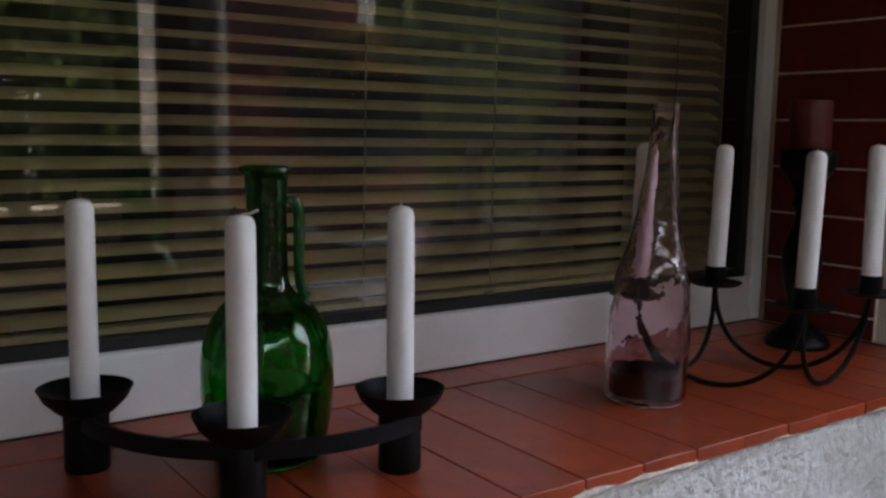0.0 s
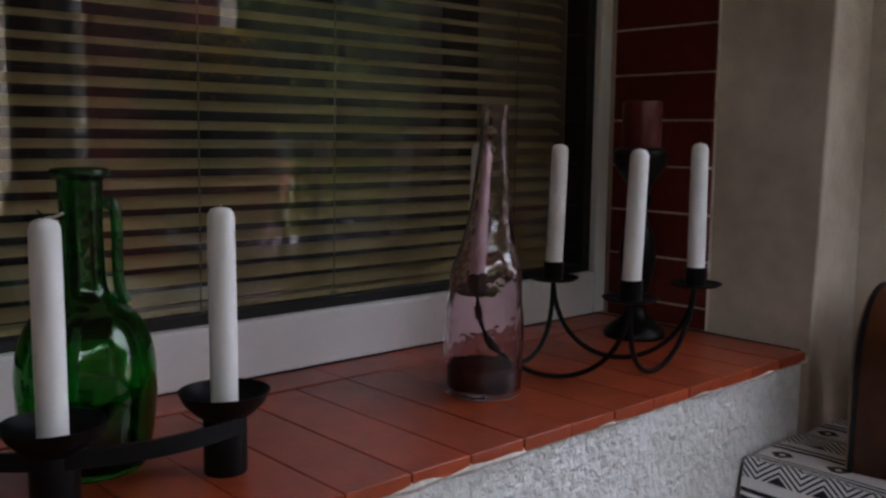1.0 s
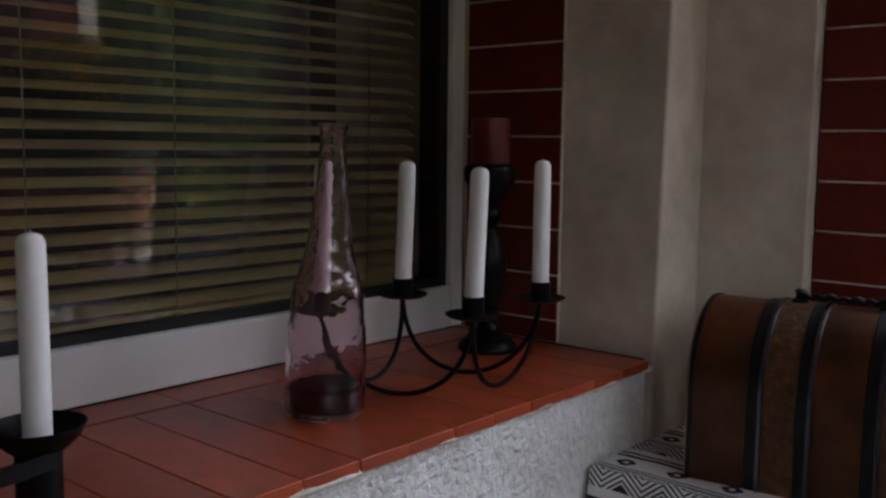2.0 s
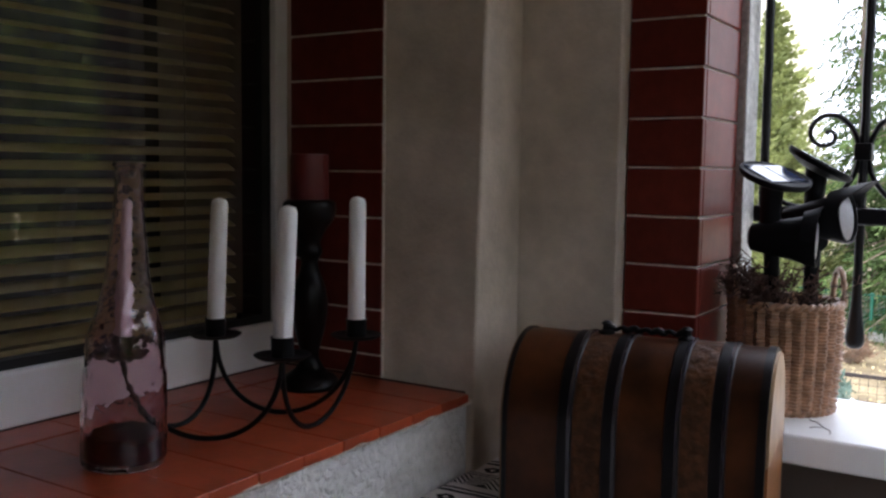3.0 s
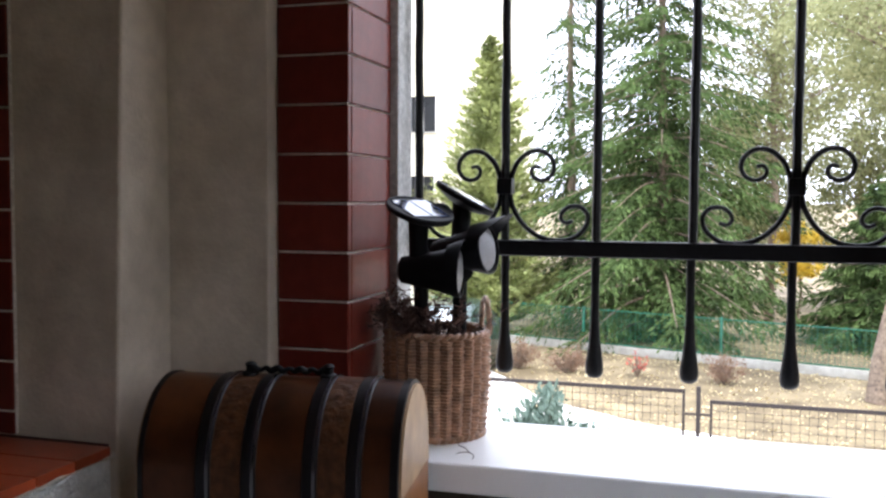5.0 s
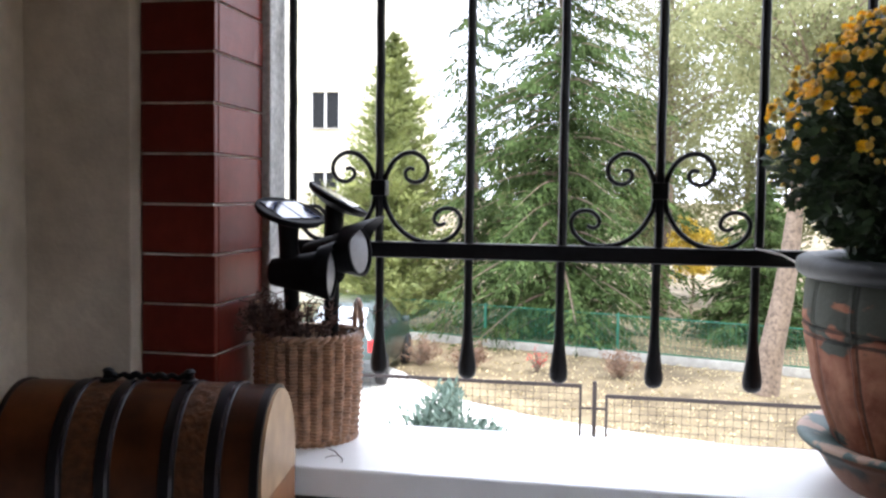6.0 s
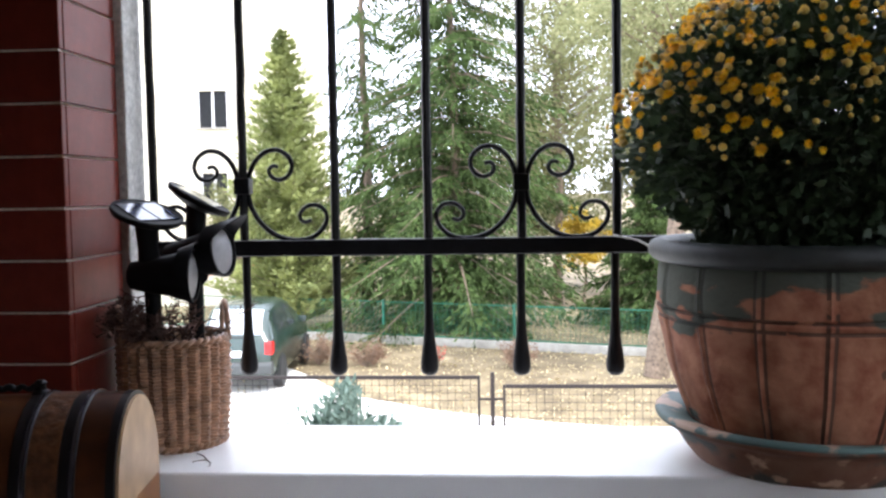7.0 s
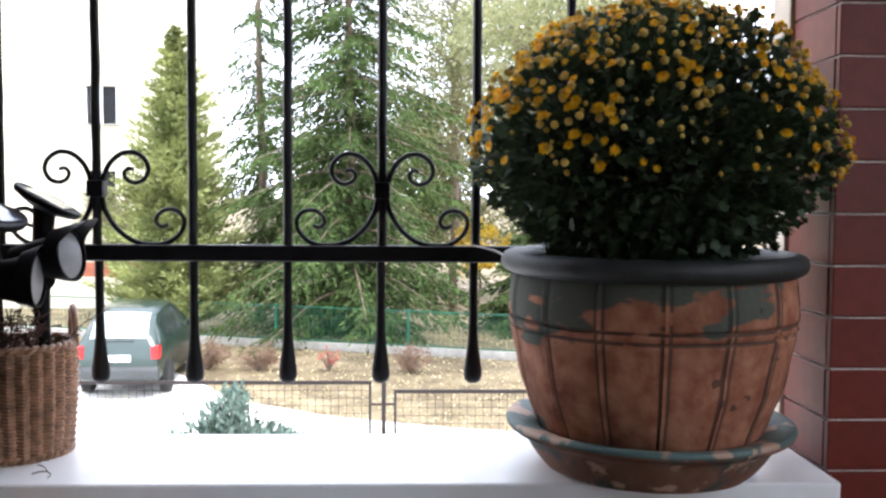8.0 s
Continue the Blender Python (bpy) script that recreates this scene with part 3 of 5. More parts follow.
M_CLOTH = cloth_material()
M_BENCHWOOD = mat("brown_bench_wood", (0.16, 0.08, 0.04), 0.5, var=0.3, scale=12, bump=0.2)
BZ = 0.785
bench = thing("bench", "low wooden bench in the porch corner", "bench", (1.19, 0.05, 0))
part("seat", boxed(-0.125, 0.125, -0.44, 0.435, BZ - 0.06, BZ - 0.012, 0.008), M_BENCHWOOD, bench)
for sx in (-0.10, 0.10):
    for sy in (-0.41, 0.41):
        part("leg", boxed(sx - 0.02, sx + 0.02, sy - 0.02, sy + 0.02, 0, BZ - 0.06, 0.004), M_BENCHWOOD, bench)
cloth = thing("tablecloth", "black and white geometric patterned cloth draped over the bench", "cloth", (1.19, 0.05, 0))
bm = bmesh.new()
nx, ny = 34, 60
grid = []
for i in range(nx + 1):
    row = []
    for j in range(ny + 1):
        s, v = i / nx * 0.72 - 0.22, j / ny * 0.906 - 0.455
        sag = 0.0025 * noise.noise(Vector((s * 14, v * 14, 0.3))) + 0.0018 * noise.noise(Vector((s * 40, v * 40, 1.3)))
        x0, x1 = -0.128, 0.128
        if s < 0:
            x, z = x0 - 0.012 + 0.012 * math.exp(s * 60), BZ + s + 0.008
            x += 0.008 * (-s / 0.22) * math.sin(v * 38)
        elif s < 0.256:
            x, z = x0 + s, BZ + sag - 0.008 * math.exp(-s * 90)
        else:
            x, z = x1 + 0.006, BZ - (s - 0.256)
        row.append(bm.verts.new((x + sag, v, z)))
    grid.append(row)
for i in range(nx):
    for j in range(ny):
        bm.faces.new((grid[i][j], grid[i + 1][j], grid[i + 1][j + 1], grid[i][j + 1]))
bmesh.ops.recalc_face_normals(bm, faces=bm.faces)
bmesh.ops.solidify(bm, geom=bm.faces[:], thickness=0.0025)
part("fabric", bm, M_CLOTH, cloth)

# ---- arched chest ----
M_CHESTWOOD = mat("brown_stained_wood", (0.028, 0.008, 0.0035), 0.36, var=0.5, scale=14, bump=0.15, bscale=60, stain=0.3, col2=(0.095, 0.030, 0.010), spec=0.22)
M_CHESTLEATHER = mat("tooled_tan_leather", (0.075, 0.028, 0.010), 0.5, spec=0.25, var=0.4, scale=90, bump=0.9, bscale=110, stain=0.2, bdist=0.004)
M_CHESTBAND = mat("dark_burnished_strap", (0.006, 0.005, 0.006), 0.4, var=0.3, scale=40, bump=0.1, spec=0.25)
M_CHESTRIM = mat("shiny_dark_leather_edge", (0.02, 0.018, 0.026), 0.20, var=0.2, scale=40, bump=0.1, spec=0.9)
M_CHESTEND = mat("pale_tan_wood", (0.42, 0.27, 0.15), 0.45, var=0.25, scale=18, bump=0.15)
M_CHESTLOW = mat("orange_brown_wood", (0.28, 0.115, 0.04), 0.4, var=0.25, scale=18, bump=0.15)
CL, CD, CH, CA = 0.319, 0.182, 0.217, 0.110


def arch(x0, x1, grow, z0=0.0, seg=22):
    """A slice of the chest: straight sides below, an arched top, from x0 to x1 along its length."""
    bm = bmesh.new()
    h, zc = CD / 2 + grow, CH - CA
    outline = [(-h, z0), (-h, zc)] + [(-h * math.cos(math.pi * k / seg) , zc + (CA + grow) * math.sin(math.pi * k / seg) ** 0.95) for k in range(1, seg)] + [(h, zc), (h, z0)]
    rings = [[bm.verts.new((x, y, z)) for y, z in outline] for x in (x0, x1)]
    for k in range(len(outline)):
        j = (k + 1) % len(outline)
        bm.faces.new((rings[0][k], rings[0][j], rings[1][j], rings[1][k]))
    bm.faces.new(rings[0][::-1])
    bm.faces.new(rings[1])
    bmesh.ops.recalc_face_normals(bm, faces=bm.faces)
    return bm


chest = thing("chest", "small arched wooden chest with dark straps on the cloth", "chest", (1.2075, 0.2475, BZ + 0.002), -82.7)
H = CL / 2
part("body", arch(-H + 0.004, H - 0.004, 0.0, 0.0), M_CHESTWOOD, chest)
part("end_panel", arch(H - 0.0035, H, -0.004, 0.098), M_CHESTEND, chest, "pale tan end panel")
part("lower_end_panel", boxed(H - 0.0035, H - 0.0005, -CD / 2 + 0.004, CD / 2 - 0.004, 0.002, 0.0965), M_CHESTLOW, chest, "orange-brown lower end panel", smooth=False)
part("end_panel", arch(-H, -H + 0.0035, -0.003, 0.002), M_CHESTEND, chest, "pale tan end panel")
STRAPS = (-H + 0.086, -H + 0.141, -H + 0.214, -H + 0.266)
for x in STRAPS:
    b = arch(x - 0.0105, x + 0.0075, 0.0022)
    bev(b, 0.001, 1)
    part("strap", b, M_CHESTBAND, chest, "dark burnished strap")
    part("strap_rim", arch(x + 0.0022, x + 0.0066, 0.0040), M_CHESTRIM, chest, "shiny raised strap edge")
for a, c in ((STRAPS[0] + 0.0080, STRAPS[1] - 0.0110), (STRAPS[2] + 0.0080, STRAPS[3] - 0.0110)):
    part("leather_panel", arch(a, c, 0.0012), M_CHESTLEATHER, chest, "tooled tan leather panel")
part("edge_strap", arch(H - 0.013, H - 0.0038, 0.0014), M_CHESTBAND, chest)
part("edge_strap", arch(-H + 0.0038, -H + 0.010, 0.0014), M_CHESTBAND, chest)
handle = part("handle", tube([(x, -0.002 + 0.001 * math.sin(x * 300), CH + 0.0085 + 0.0016 * math.cos(x * 420)) for x in np.linspace(-0.053, 0.053, 40)], [0.0028 + 0.0016 * abs(math.sin(x * 95)) for x in np.linspace(-0.053, 0.053, 40)], 10), M_BLACKMETAL, chest, "black cast handle")
for x in (-0.05, 0.05):
    part("handle_mount", lathe([(0.011, -0.002), (0.010, 0.004), (0.006, 0.006), (0.0055, 0.011), (0.0075, 0.014), (0.004, 0.017)], 16), M_BLACKMETAL, handle).location = (x, 0, CH)

# ---- wicker basket ----
M_WICKER = mat("brown_wicker", (0.40, 0.225, 0.135), 0.34, var=0.4, scale=70, bump=0.3, bscale=200, stain=0.2)
BX, BY = 1.49, 0.1435
basket = thing("wicker_basket", "round brown wicker basket standing on the white ledge", "basket", (BX, BY, WS_Z))
BH, R0, R1, NST = 0.152, 0.068, 0.075, 26


def brad(z):
    return R0 + (R1 - R0) * z / BH + 0.003 * math.sin(math.pi * z / BH)


for k in range(NST):
    a = 2 * math.pi * k / NST
    part("stake", tube([(brad(z) * math.cos(a), brad(z) * math.sin(a), z) for z in np.linspace(0.002, BH, 7)], 0.0021, 6), M_WICKER, basket)
rows_n = 30
for i in range(rows_n):
    z = 0.006 + i * (BH - 0.012) / (rows_n - 1)
    pts = []
    nn = NST * 6
    for k in range(nn + 1):
        a = 2 * math.pi * k / nn
        r = brad(z) + 0.0030 * math.cos(a * NST) + 0.0010 * math.cos(a * NST / 2 + (math.pi if i % 2 else 0))
        pts.append((r * math.cos(a), r * math.sin(a), z + rng.uniform(-0.0004, 0.0004)))
    part("weaver", tube(pts, 0.0027 * rng.uniform(0.9, 1.08), 6, flat=0.95), M_WICKER, basket)
for zz, rr in ((0.004, 0.0045), (BH + 0.001, 0.0042)):
    for ph in (0, math.pi):
        pts = []
        for k in range(161):
            a = 2 * math.pi * k / 160
            r = brad(min(zz, BH)) + 0.0034 * math.cos(20 * a + ph)
            pts.append((r * math.cos(a), r * math.sin(a), zz + 0.0028 * math.sin(20 * a + ph)))
        part("rim" if zz > 0.1 else "foot_rim", tube(pts, rr * 0.85, 6), M_WICKER, basket, "braided rim")
part("base", lathe([(R0 - 0.002, 0.002), (R0 - 0.002, 0.006)], 30), M_WICKER, basket)
for a0_ in (radians(-62), radians(118)):
    pts = []
    for k in range(19):
        t = math.pi * k / 18
        u = -0.025 * math.cos(t)
        c = Vector((math.cos(a0_), math.sin(a0_), 0))
        sdir = Vector((-c.y, c.x, 0))
        pts.append(c * (R1 - 0.001) + sdir * u + Vector((0, 0, BH - 0.004 + 0.052 * math.sin(t))))
    part("handle", tube(pts, [0.0043 + 0.0008 * math.sin(k * 2.2) for k in range(19)], 8), M_WICKER, basket, "looped wicker handle")

# dried twigs
M_TWIG = mat("dry_brown_twigs", (0.075, 0.036, 0.026), 0.9, var=0.4, scale=60)
twigs = thing("dried_twigs", "bundle of dry brown heather twigs in the basket", "twigs", (BX, BY, WS_Z + 0.01))
bm = bmesh.new()
for k in range(95):
    a = rng.gauss(radians(140), 0.9)
    r0 = rng.uniform(0.005, 0.050)
    p = Vector((r0 * math.cos(a), r0 * math.sin(a), 0.02))
    d = Vector((0.18 * math.cos(a), 0.18 * math.sin(a), 1)).normalized()
    pts = [p.copy()]
    for s in range(9):
        p = p + d * rng.uniform(0.017, 0.024)
        if p.z > 0.125:
            d = (d + Vector((math.cos(a) * 0.30 + rng.uniform(-0.35, 0.35), math.sin(a) * 0.30 + rng.uniform(-0.35, 0.35), rng.uniform(-0.45, 0.25)))).normalized()
        lim = 0.060
        rr_ = math.hypot(p.x, p.y)
        if p.z < 0.14 and rr_ > lim:
            p.x, p.y = p.x * lim / rr_, p.y * lim / rr_
        p.y = min(p.y, 0.076)
        p.x = min(p.x, 0.075)
        pts.append(p.copy())
    tube(pts, [0.0011 - 0.00007 * i for i in range(len(pts))], 4, bm)
    for s in range(4, len(pts)):
        for q in range(3):
            e = pts[s] + Vector((rng.uniform(-0.016, 0.016), rng.uniform(-0.016, 0.010), rng.uniform(-0.006, 0.014)))
            tube([pts[s], e], [0.0006, 0.0011], 4, bm)
part("brushwood", bm, M_TWIG, twigs)

# solar garden spotlights standing in the basket
M_BLACKPLASTIC = mat("black_plastic", (0.005, 0.005, 0.006), 0.55, var=0.2, scale=30, bump=0.05, spec=0.12)
M_SOLAR = mat("solar_cell", (0.02, 0.03, 0.07), 0.12, var=0.15, scale=30, bump=0.0, spec=0.9)
M_LENS = mat("frosted_lamp_lens", (0.24, 0.24, 0.25), 0.42, var=0.1, scale=90, bump=0.4, bscale=400)


def frame_z(n, at, up=(0, 0, 1)):
    """A pose whose z axis points along n."""
    z = Vector(n).normalized()
    x = Vector(up).cross(z)
    x = x.normalized() if x.length > 0.01 else Vector((1, 0, 0))
    y = z.cross(x)
    return Matrix(((x.x, y.x, z.x, at[0]), (x.y, y.y, z.y, at[1]), (x.z, y.z, z.z, at[2]), (0, 0, 0, 1)))


def spotlight(foot, neck, head, aim, disc, normal, peak=0.044):
    o = thing("solar_spotlight", "black plastic solar garden spotlight propped in the basket", "garden light", foot, group="solar spotlights")
    F = Vector(foot)
    N, Hd, D = Vector(neck) - F, Vector(head) - F, Vector(disc) - F
    part("spike", tube([(0, 0, 0), N * 0.5, N], [0.008, 0.0105, 0.0115], 12), M_BLACKPLASTIC, o)
    part("knuckle", lathe([(0.006, -0.021), (0.019, -0.017), (0.019, 0.017), (0.006, 0.021)], 20), M_BLACKPLASTIC, o).matrix_local = frame_z((0.9, 0.3, 0.1), N)
    lamp = part("lamp_head", lathe([(0.012, -0.082), (0.019, -0.078), (0.0225, -0.060), (0.029, -0.024), (0.037, 0.004), (0.0375, 0.010), (0.0345, 0.010), (0.033, 0.004)], 32), M_BLACKPLASTIC, o)
    lamp.matrix_local = frame_z(aim, Hd)
    part("lens", lathe([(0.0325, 0.0035), (0.0325, 0.006), (0.024, 0.0085), (0.010, 0.0095), (0.002, 0.0098)], 32), M_LENS, lamp, "frosted clear lens")
    hood = bmesh.new()
    rings = []
    for k in range(13):
        t = math.pi * (k / 12)
        s3 = math.sin(t) ** 3
        le = 0.008 + peak * s3
        row = []
        for rr_, ex in ((0.0386, -0.01), (0.0388 + 0.009 * s3, le), (0.0376 + 0.009 * s3, le), (0.0377, -0.01)):
            row.append(hood.verts.new((rr_ * math.cos(t), rr_ * math.sin(t), ex)))
        rings.append(row)
    for p_, q_ in zip(rings, rings[1:]):
        for k in range(4):
            hood.faces.new((p_[k], p_[(k + 1) % 4], q_[(k + 1) % 4], q_[k]))
    hood.faces.new(rings[0])
    hood.faces.new(rings[-1][::-1])
    bmesh.ops.recalc_face_normals(hood, faces=hood.faces)
    part("hood", hood, M_BLACKPLASTIC, lamp)
    part("arm", tube([N, N.lerp(D, 0.45) + Vector((0.006, 0.004, 0)), D - Vector(normal).normalized() * 0.004], [0.017, 0.014, 0.016], 10), M_BLACKPLASTIC, o)
    part("neck", tube([N, N.lerp(Hd, 0.5), Hd - Vector(aim).normalized() * 0.03], [0.015, 0.018, 0.020], 12), M_BLACKPLASTIC, o)
    panel = part("panel", lathe([(0.020, -0.010), (0.034, -0.006), (0.047, -0.001), (0.0495, 0.004), (0.0485, 0.0075), (0.045, 0.0078), (0.0445, 0.0065)], 40), M_BLACKPLASTIC, o)
    panel.matrix_local = frame_z(normal, D)
    c = bmesh.new()
    for sx in (-1, 1):
        box(c, sx * 0.0165 - 0.0150, sx * 0.0165 + 0.0150, -0.030, 0.030, 0.0066, 0.0082)
    part("solar_cell", c, M_SOLAR, panel, "glossy dark solar cells", smooth=False)
    return o


spotlight((1.455, 0.150, WS_Z + 0.012), (1.452, 0.158, 1.122), (1.452, 0.106, 1.119), (0.10, -0.99, -0.02), (1.428, 0.152, 1.203), (-0.20, -0.30, 0.93), 0.006)
spotlight((1.500, 0.112, WS_Z + 0.012), (1.502, 0.112, 1.120), (1.490, 0.074, 1.150), (-0.16, -0.97, 0.12), (1.528, 0.114, 1.222), (0.06, -0.48, 0.87))

# ---- wrought iron grille in the opening ----
grille = thing("window_grille", "black wrought iron grille with scrolls and drop-shaped ends", "grille", (1.592, 0, 1.148))
GS = 0.1419
ys = [0.064 + GS - i * GS for i in range(8)]


def wob(z, k):
    return 0.0011 * noise.noise(Vector((z * 22, k * 3.7, 0.5)))


for i, y in enumerate(ys):
    z0 = 0.0 if i < 6 else 0.10
    pts = [(wob(z, i), y + wob(z, i + 40), z) for z in np.linspace(z0, 1.12, 30)]
    part("bar", tube(pts, [0.0070 + 0.0006 * noise.noise(Vector((k * 0.9, i, 2))) for k in range(30)], 8), M_IRON, grille)
    if 1 <= i < 6:
        prof = spline([(0.0068, 0.0), (0.0065, -0.04), (0.0066, -0.09), (0.0082, -0.13), (0.0118, -0.16), (0.0142, -0.178), (0.0128, -0.190), (0.007, -0.1955)], 4)
        o = part("drop", lathe(prof, 14), M_IRON, grille)
        o.matrix_local = Matrix.Translation((0.012, y + 0.002, -0.004)) @ Matrix.Diagonal((0.75, 1, 1, 1))
bm = boxed(-0.010, 0.012, ys[-1] - 0.02, ys[0] + 0.012, -0.0125, 0.0125, 0.002, 1)
part("rail", bm, M_IRON, grille)
part("top_rail", boxed(-0.010, 0.012, ys[-1] - 0.03, ys[0] + 0.012, 1.10, 1.125, 0.002, 1), M_IRON, grille)
part("tie_wire", tube([(-0.012, -0.497, 0.0145), (-0.03, -0.53, 0.008), (-0.05, -0.555, -0.006)], 0.0016, 6), M_PAVE, grille, "thin grey tie wire")
PX = 0.000848
UP = [(8, -2), (13, 22), (24, 44), (44, 60), (66, 62), (84, 50), (90, 32), (82, 15), (66, 9), (52, 15), (48, 26), (55, 34), (65, 32)]
LO = [(8, -14), (14, -40), (32, -70), (60, -92), (92, -100), (124, -96), (146, -78), (152, -56), (140, -40), (120, -38), (106, -48), (103, -60), (112, -68), (124, -64)]
for yb in (ys[1], ys[4]):
    part("collar", boxed(-0.012, 0.012, yb - 0.0125, yb + 0.0125, 0.083, 0.108, 0.003, 2), M_IRON, grille)
    for sg in (-1, 1):
        for ctl in (UP, LO):
            pts = [(0.0, yb + sg * a * PX, 0.097 + c * PX) for a, c in spline(ctl, 5)]
            m = len(pts)
            part("scroll", tube(pts, [0.0042 - 0.0012 * (k / m) for k in range(m)], 8, flat=0.8), M_IRON, grille)

# ---- flower pot with chrysanthemum ----
def pot_material():
    m = mat("worn_terracotta", (0.30, 0.100, 0.055), 0.85, var=0.22, scale=34, bump=0.5, bscale=120, stain=0.3, col2=(0.44, 0.20, 0.12), spec=0.25)
    n, l = m.node_tree.nodes, m.node_tree.links
    b = n["Principled BSDF"]
    base = b.inputs["Base Color"].links[0].from_socket
    tc, sep = n.new("ShaderNodeTexCoord"), n.new("ShaderNodeSeparateXYZ")
    l.new(tc.outputs["Object"], sep.inputs[0])
    nz = n.new("ShaderNodeTexNoise")
    nz.inputs["Scale"].default_value, nz.inputs["Detail"].default_value = 11, 9
    mp = n.new("ShaderNodeMapping")
    mp.inputs["Scale"].default_value = (1, 1, 2.4)
    l.new(tc.outputs["Object"], mp.inputs["Vector"])
    l.new(mp.outputs[0], nz.inputs["Vector"])
    h = n.new("ShaderNodeMapRange")
    h.inputs["From Min"].default_value, h.inputs["From Max"].default_value = 0.13, 0.27
    h.inputs["To Min"].default_value, h.inputs["To Max"].default_value = -0.20, 0.22
    l.new(sep.outputs[2], h.inputs["Value"])
    add = n.new("ShaderNodeMath")
    l.new(nz.outputs["Fac"], add.inputs[0])
    l.new(h.outputs[0], add.inputs[1])
    lean = n.new("ShaderNodeMath")
    lean.operation = "MULTIPLY_ADD"
    lean.inputs[1].default_value = 0.55
    l.new(sep.outputs[1], lean.inputs[0])
    l.new(add.outputs[0], lean.inputs[2])
    rp = n.new("ShaderNodeValToRGB")
    rp.color_ramp.elements[0].position, rp.color_ramp.elements[1].position = 0.545, 0.585
    l.new(lean.outputs[0], rp.inputs[0])
    mx = n.new("ShaderNodeMixRGB")
    mx.inputs[2].default_value = (0.078, 0.086, 0.068, 1)
    l.new(rp.outputs[0], mx.inputs[0])
    l.new(base, mx.inputs[1])
    # dirt held in the grooves, broken by noise
    def op(kind, p, q=0.0):
        o = n.new("ShaderNodeMath")
        o.operation = kind
        for i, v in enumerate((p, q)):
            if isinstance(v, (int, float)):
                o.inputs[i].default_value = v
            else:
                l.new(v, o.inputs[i])
        return o.outputs[0]

    ang = op("MULTIPLY", op("ARCTAN2", sep.outputs[1], sep.outputs[0]), 15 / (2 * math.pi))
    tt = op("FRACT", op("ADD", ang, 15.35))
    dg = op("ABSOLUTE", op("SUBTRACT", op("ABSOLUTE", op("SUBTRACT", tt, 0.5)), 0.06))
    v1 = op("LESS_THAN", dg, 0.028)
    hz = op("LESS_THAN", op("ABSOLUTE", op("SUBTRACT", op("ABSOLUTE", op("SUBTRACT", sep.outputs[2], 0.1765)), 0.0065)), 0.0026)
    dirt = op("MULTIPLY", op("MAXIMUM", v1, hz), op("GREATER_THAN", nz.outputs["Fac"], 0.36))
    n2 = n.new("ShaderNodeTexNoise")
    n2.inputs["Scale"].default_value, n2.inputs["Detail"].default_value = 26, 10
    l.new(tc.outputs["Object"], n2.inputs["Vector"])
    dirt = op("MAXIMUM", op("MULTIPLY", dirt, 0.68), op("MULTIPLY", op("GREATER_THAN", op("MULTIPLY", n2.outputs["Fac"], nz.outputs["Fac"]), 0.405), 0.7))
    md = n.new("ShaderNodeMixRGB")
    md.inputs[2].default_value = (0.03, 0.03, 0.027, 1)
    l.new(dirt, md.inputs[0])
    l.new(mx.outputs[0], md.inputs[1])
    l.new(md.outputs[0], b.inputs["Base Color"])
    return m


M_POT = pot_material()
M_SAUCER = mat("worn_glazed_terracotta", (0.23, 0.080, 0.042), 0.7, var=0.3, scale=22, bump=0.5, bscale=90, stain=0.3, col2=(0.24, 0.13, 0.085))
M_SAUCERRIM = mat("worn_teal_rim", (0.07, 0.125, 0.115), 0.6, var=0.3, scale=14, bump=0.3, stain=0.2)


def patches(m, colour, scale, lo, hi, seed):
    n, l = m.node_tree.nodes, m.node_tree.links
    b = n["Principled BSDF"]
    tc, mp, nz, rp, mx = n.new("ShaderNodeTexCoord"), n.new("ShaderNodeMapping"), n.new("ShaderNodeTexNoise"), n.new("ShaderNodeValToRGB"), n.new("ShaderNodeMixRGB")
    mp.inputs["Location"].default_value = (seed, seed * 1.7, 0)
    nz.inputs["Scale"].default_value, nz.inputs["Detail"].default_value = scale, 9
    rp.color_ramp.elements[0].position, rp.color_ramp.elements[1].position = lo, hi
    l.new(tc.outputs["Object"], mp.inputs["Vector"])
    l.new(mp.outputs[0], nz.inputs["Vector"])
    l.new(nz.outputs["Fac"], rp.inputs[0])
    l.new(rp.outputs[0], mx.inputs[0])
    l.new(b.inputs["Base Color"].links[0].from_socket, mx.inputs[1])
    mx.inputs[2].default_value = (*colour, 1)
    l.new(mx.outputs[0], b.inputs["Base Color"])


patches(M_SAUCER, (0.055, 0.060, 0.052), 13, 0.50, 0.57, 1.0)
patches(M_SAUCER, (0.50, 0.33, 0.23), 24, 0.60, 0.66, 4.0)
patches(M_SAUCERRIM, (0.40, 0.27, 0.19), 16, 0.52, 0.56, 2.0)
M_POTGLAZE = mat("teal_grey_glaze", (0.020, 0.024, 0.023), 0.6, var=0.35, scale=30, bump=0.3, stain=0.2)
M_SOIL = mat("dark_soil", (0.03, 0.02, 0.015), 0.95, var=0.5, scale=90, bump=1.0)
PXC, PYC = 1.428, -0.729
saucer = thing("plant_saucer", "worn terracotta saucer with teal glazed rim on the ledge", "saucer", (PXC, PYC, WS_Z))
prof = spline([(0.134, 0.0), (0.140, 0.003), (0.153, 0.018), (0.170, 0.042), (0.183, 0.050), (0.1905, 0.055), (0.1915, 0.060), (0.188, 0.063), (0.178, 0.0600), (0.169, 0.055), (0.160, 0.0515), (0.152, 0.050), (0.149, 0.0495)], 4)
bm = lathe(prof, 72)
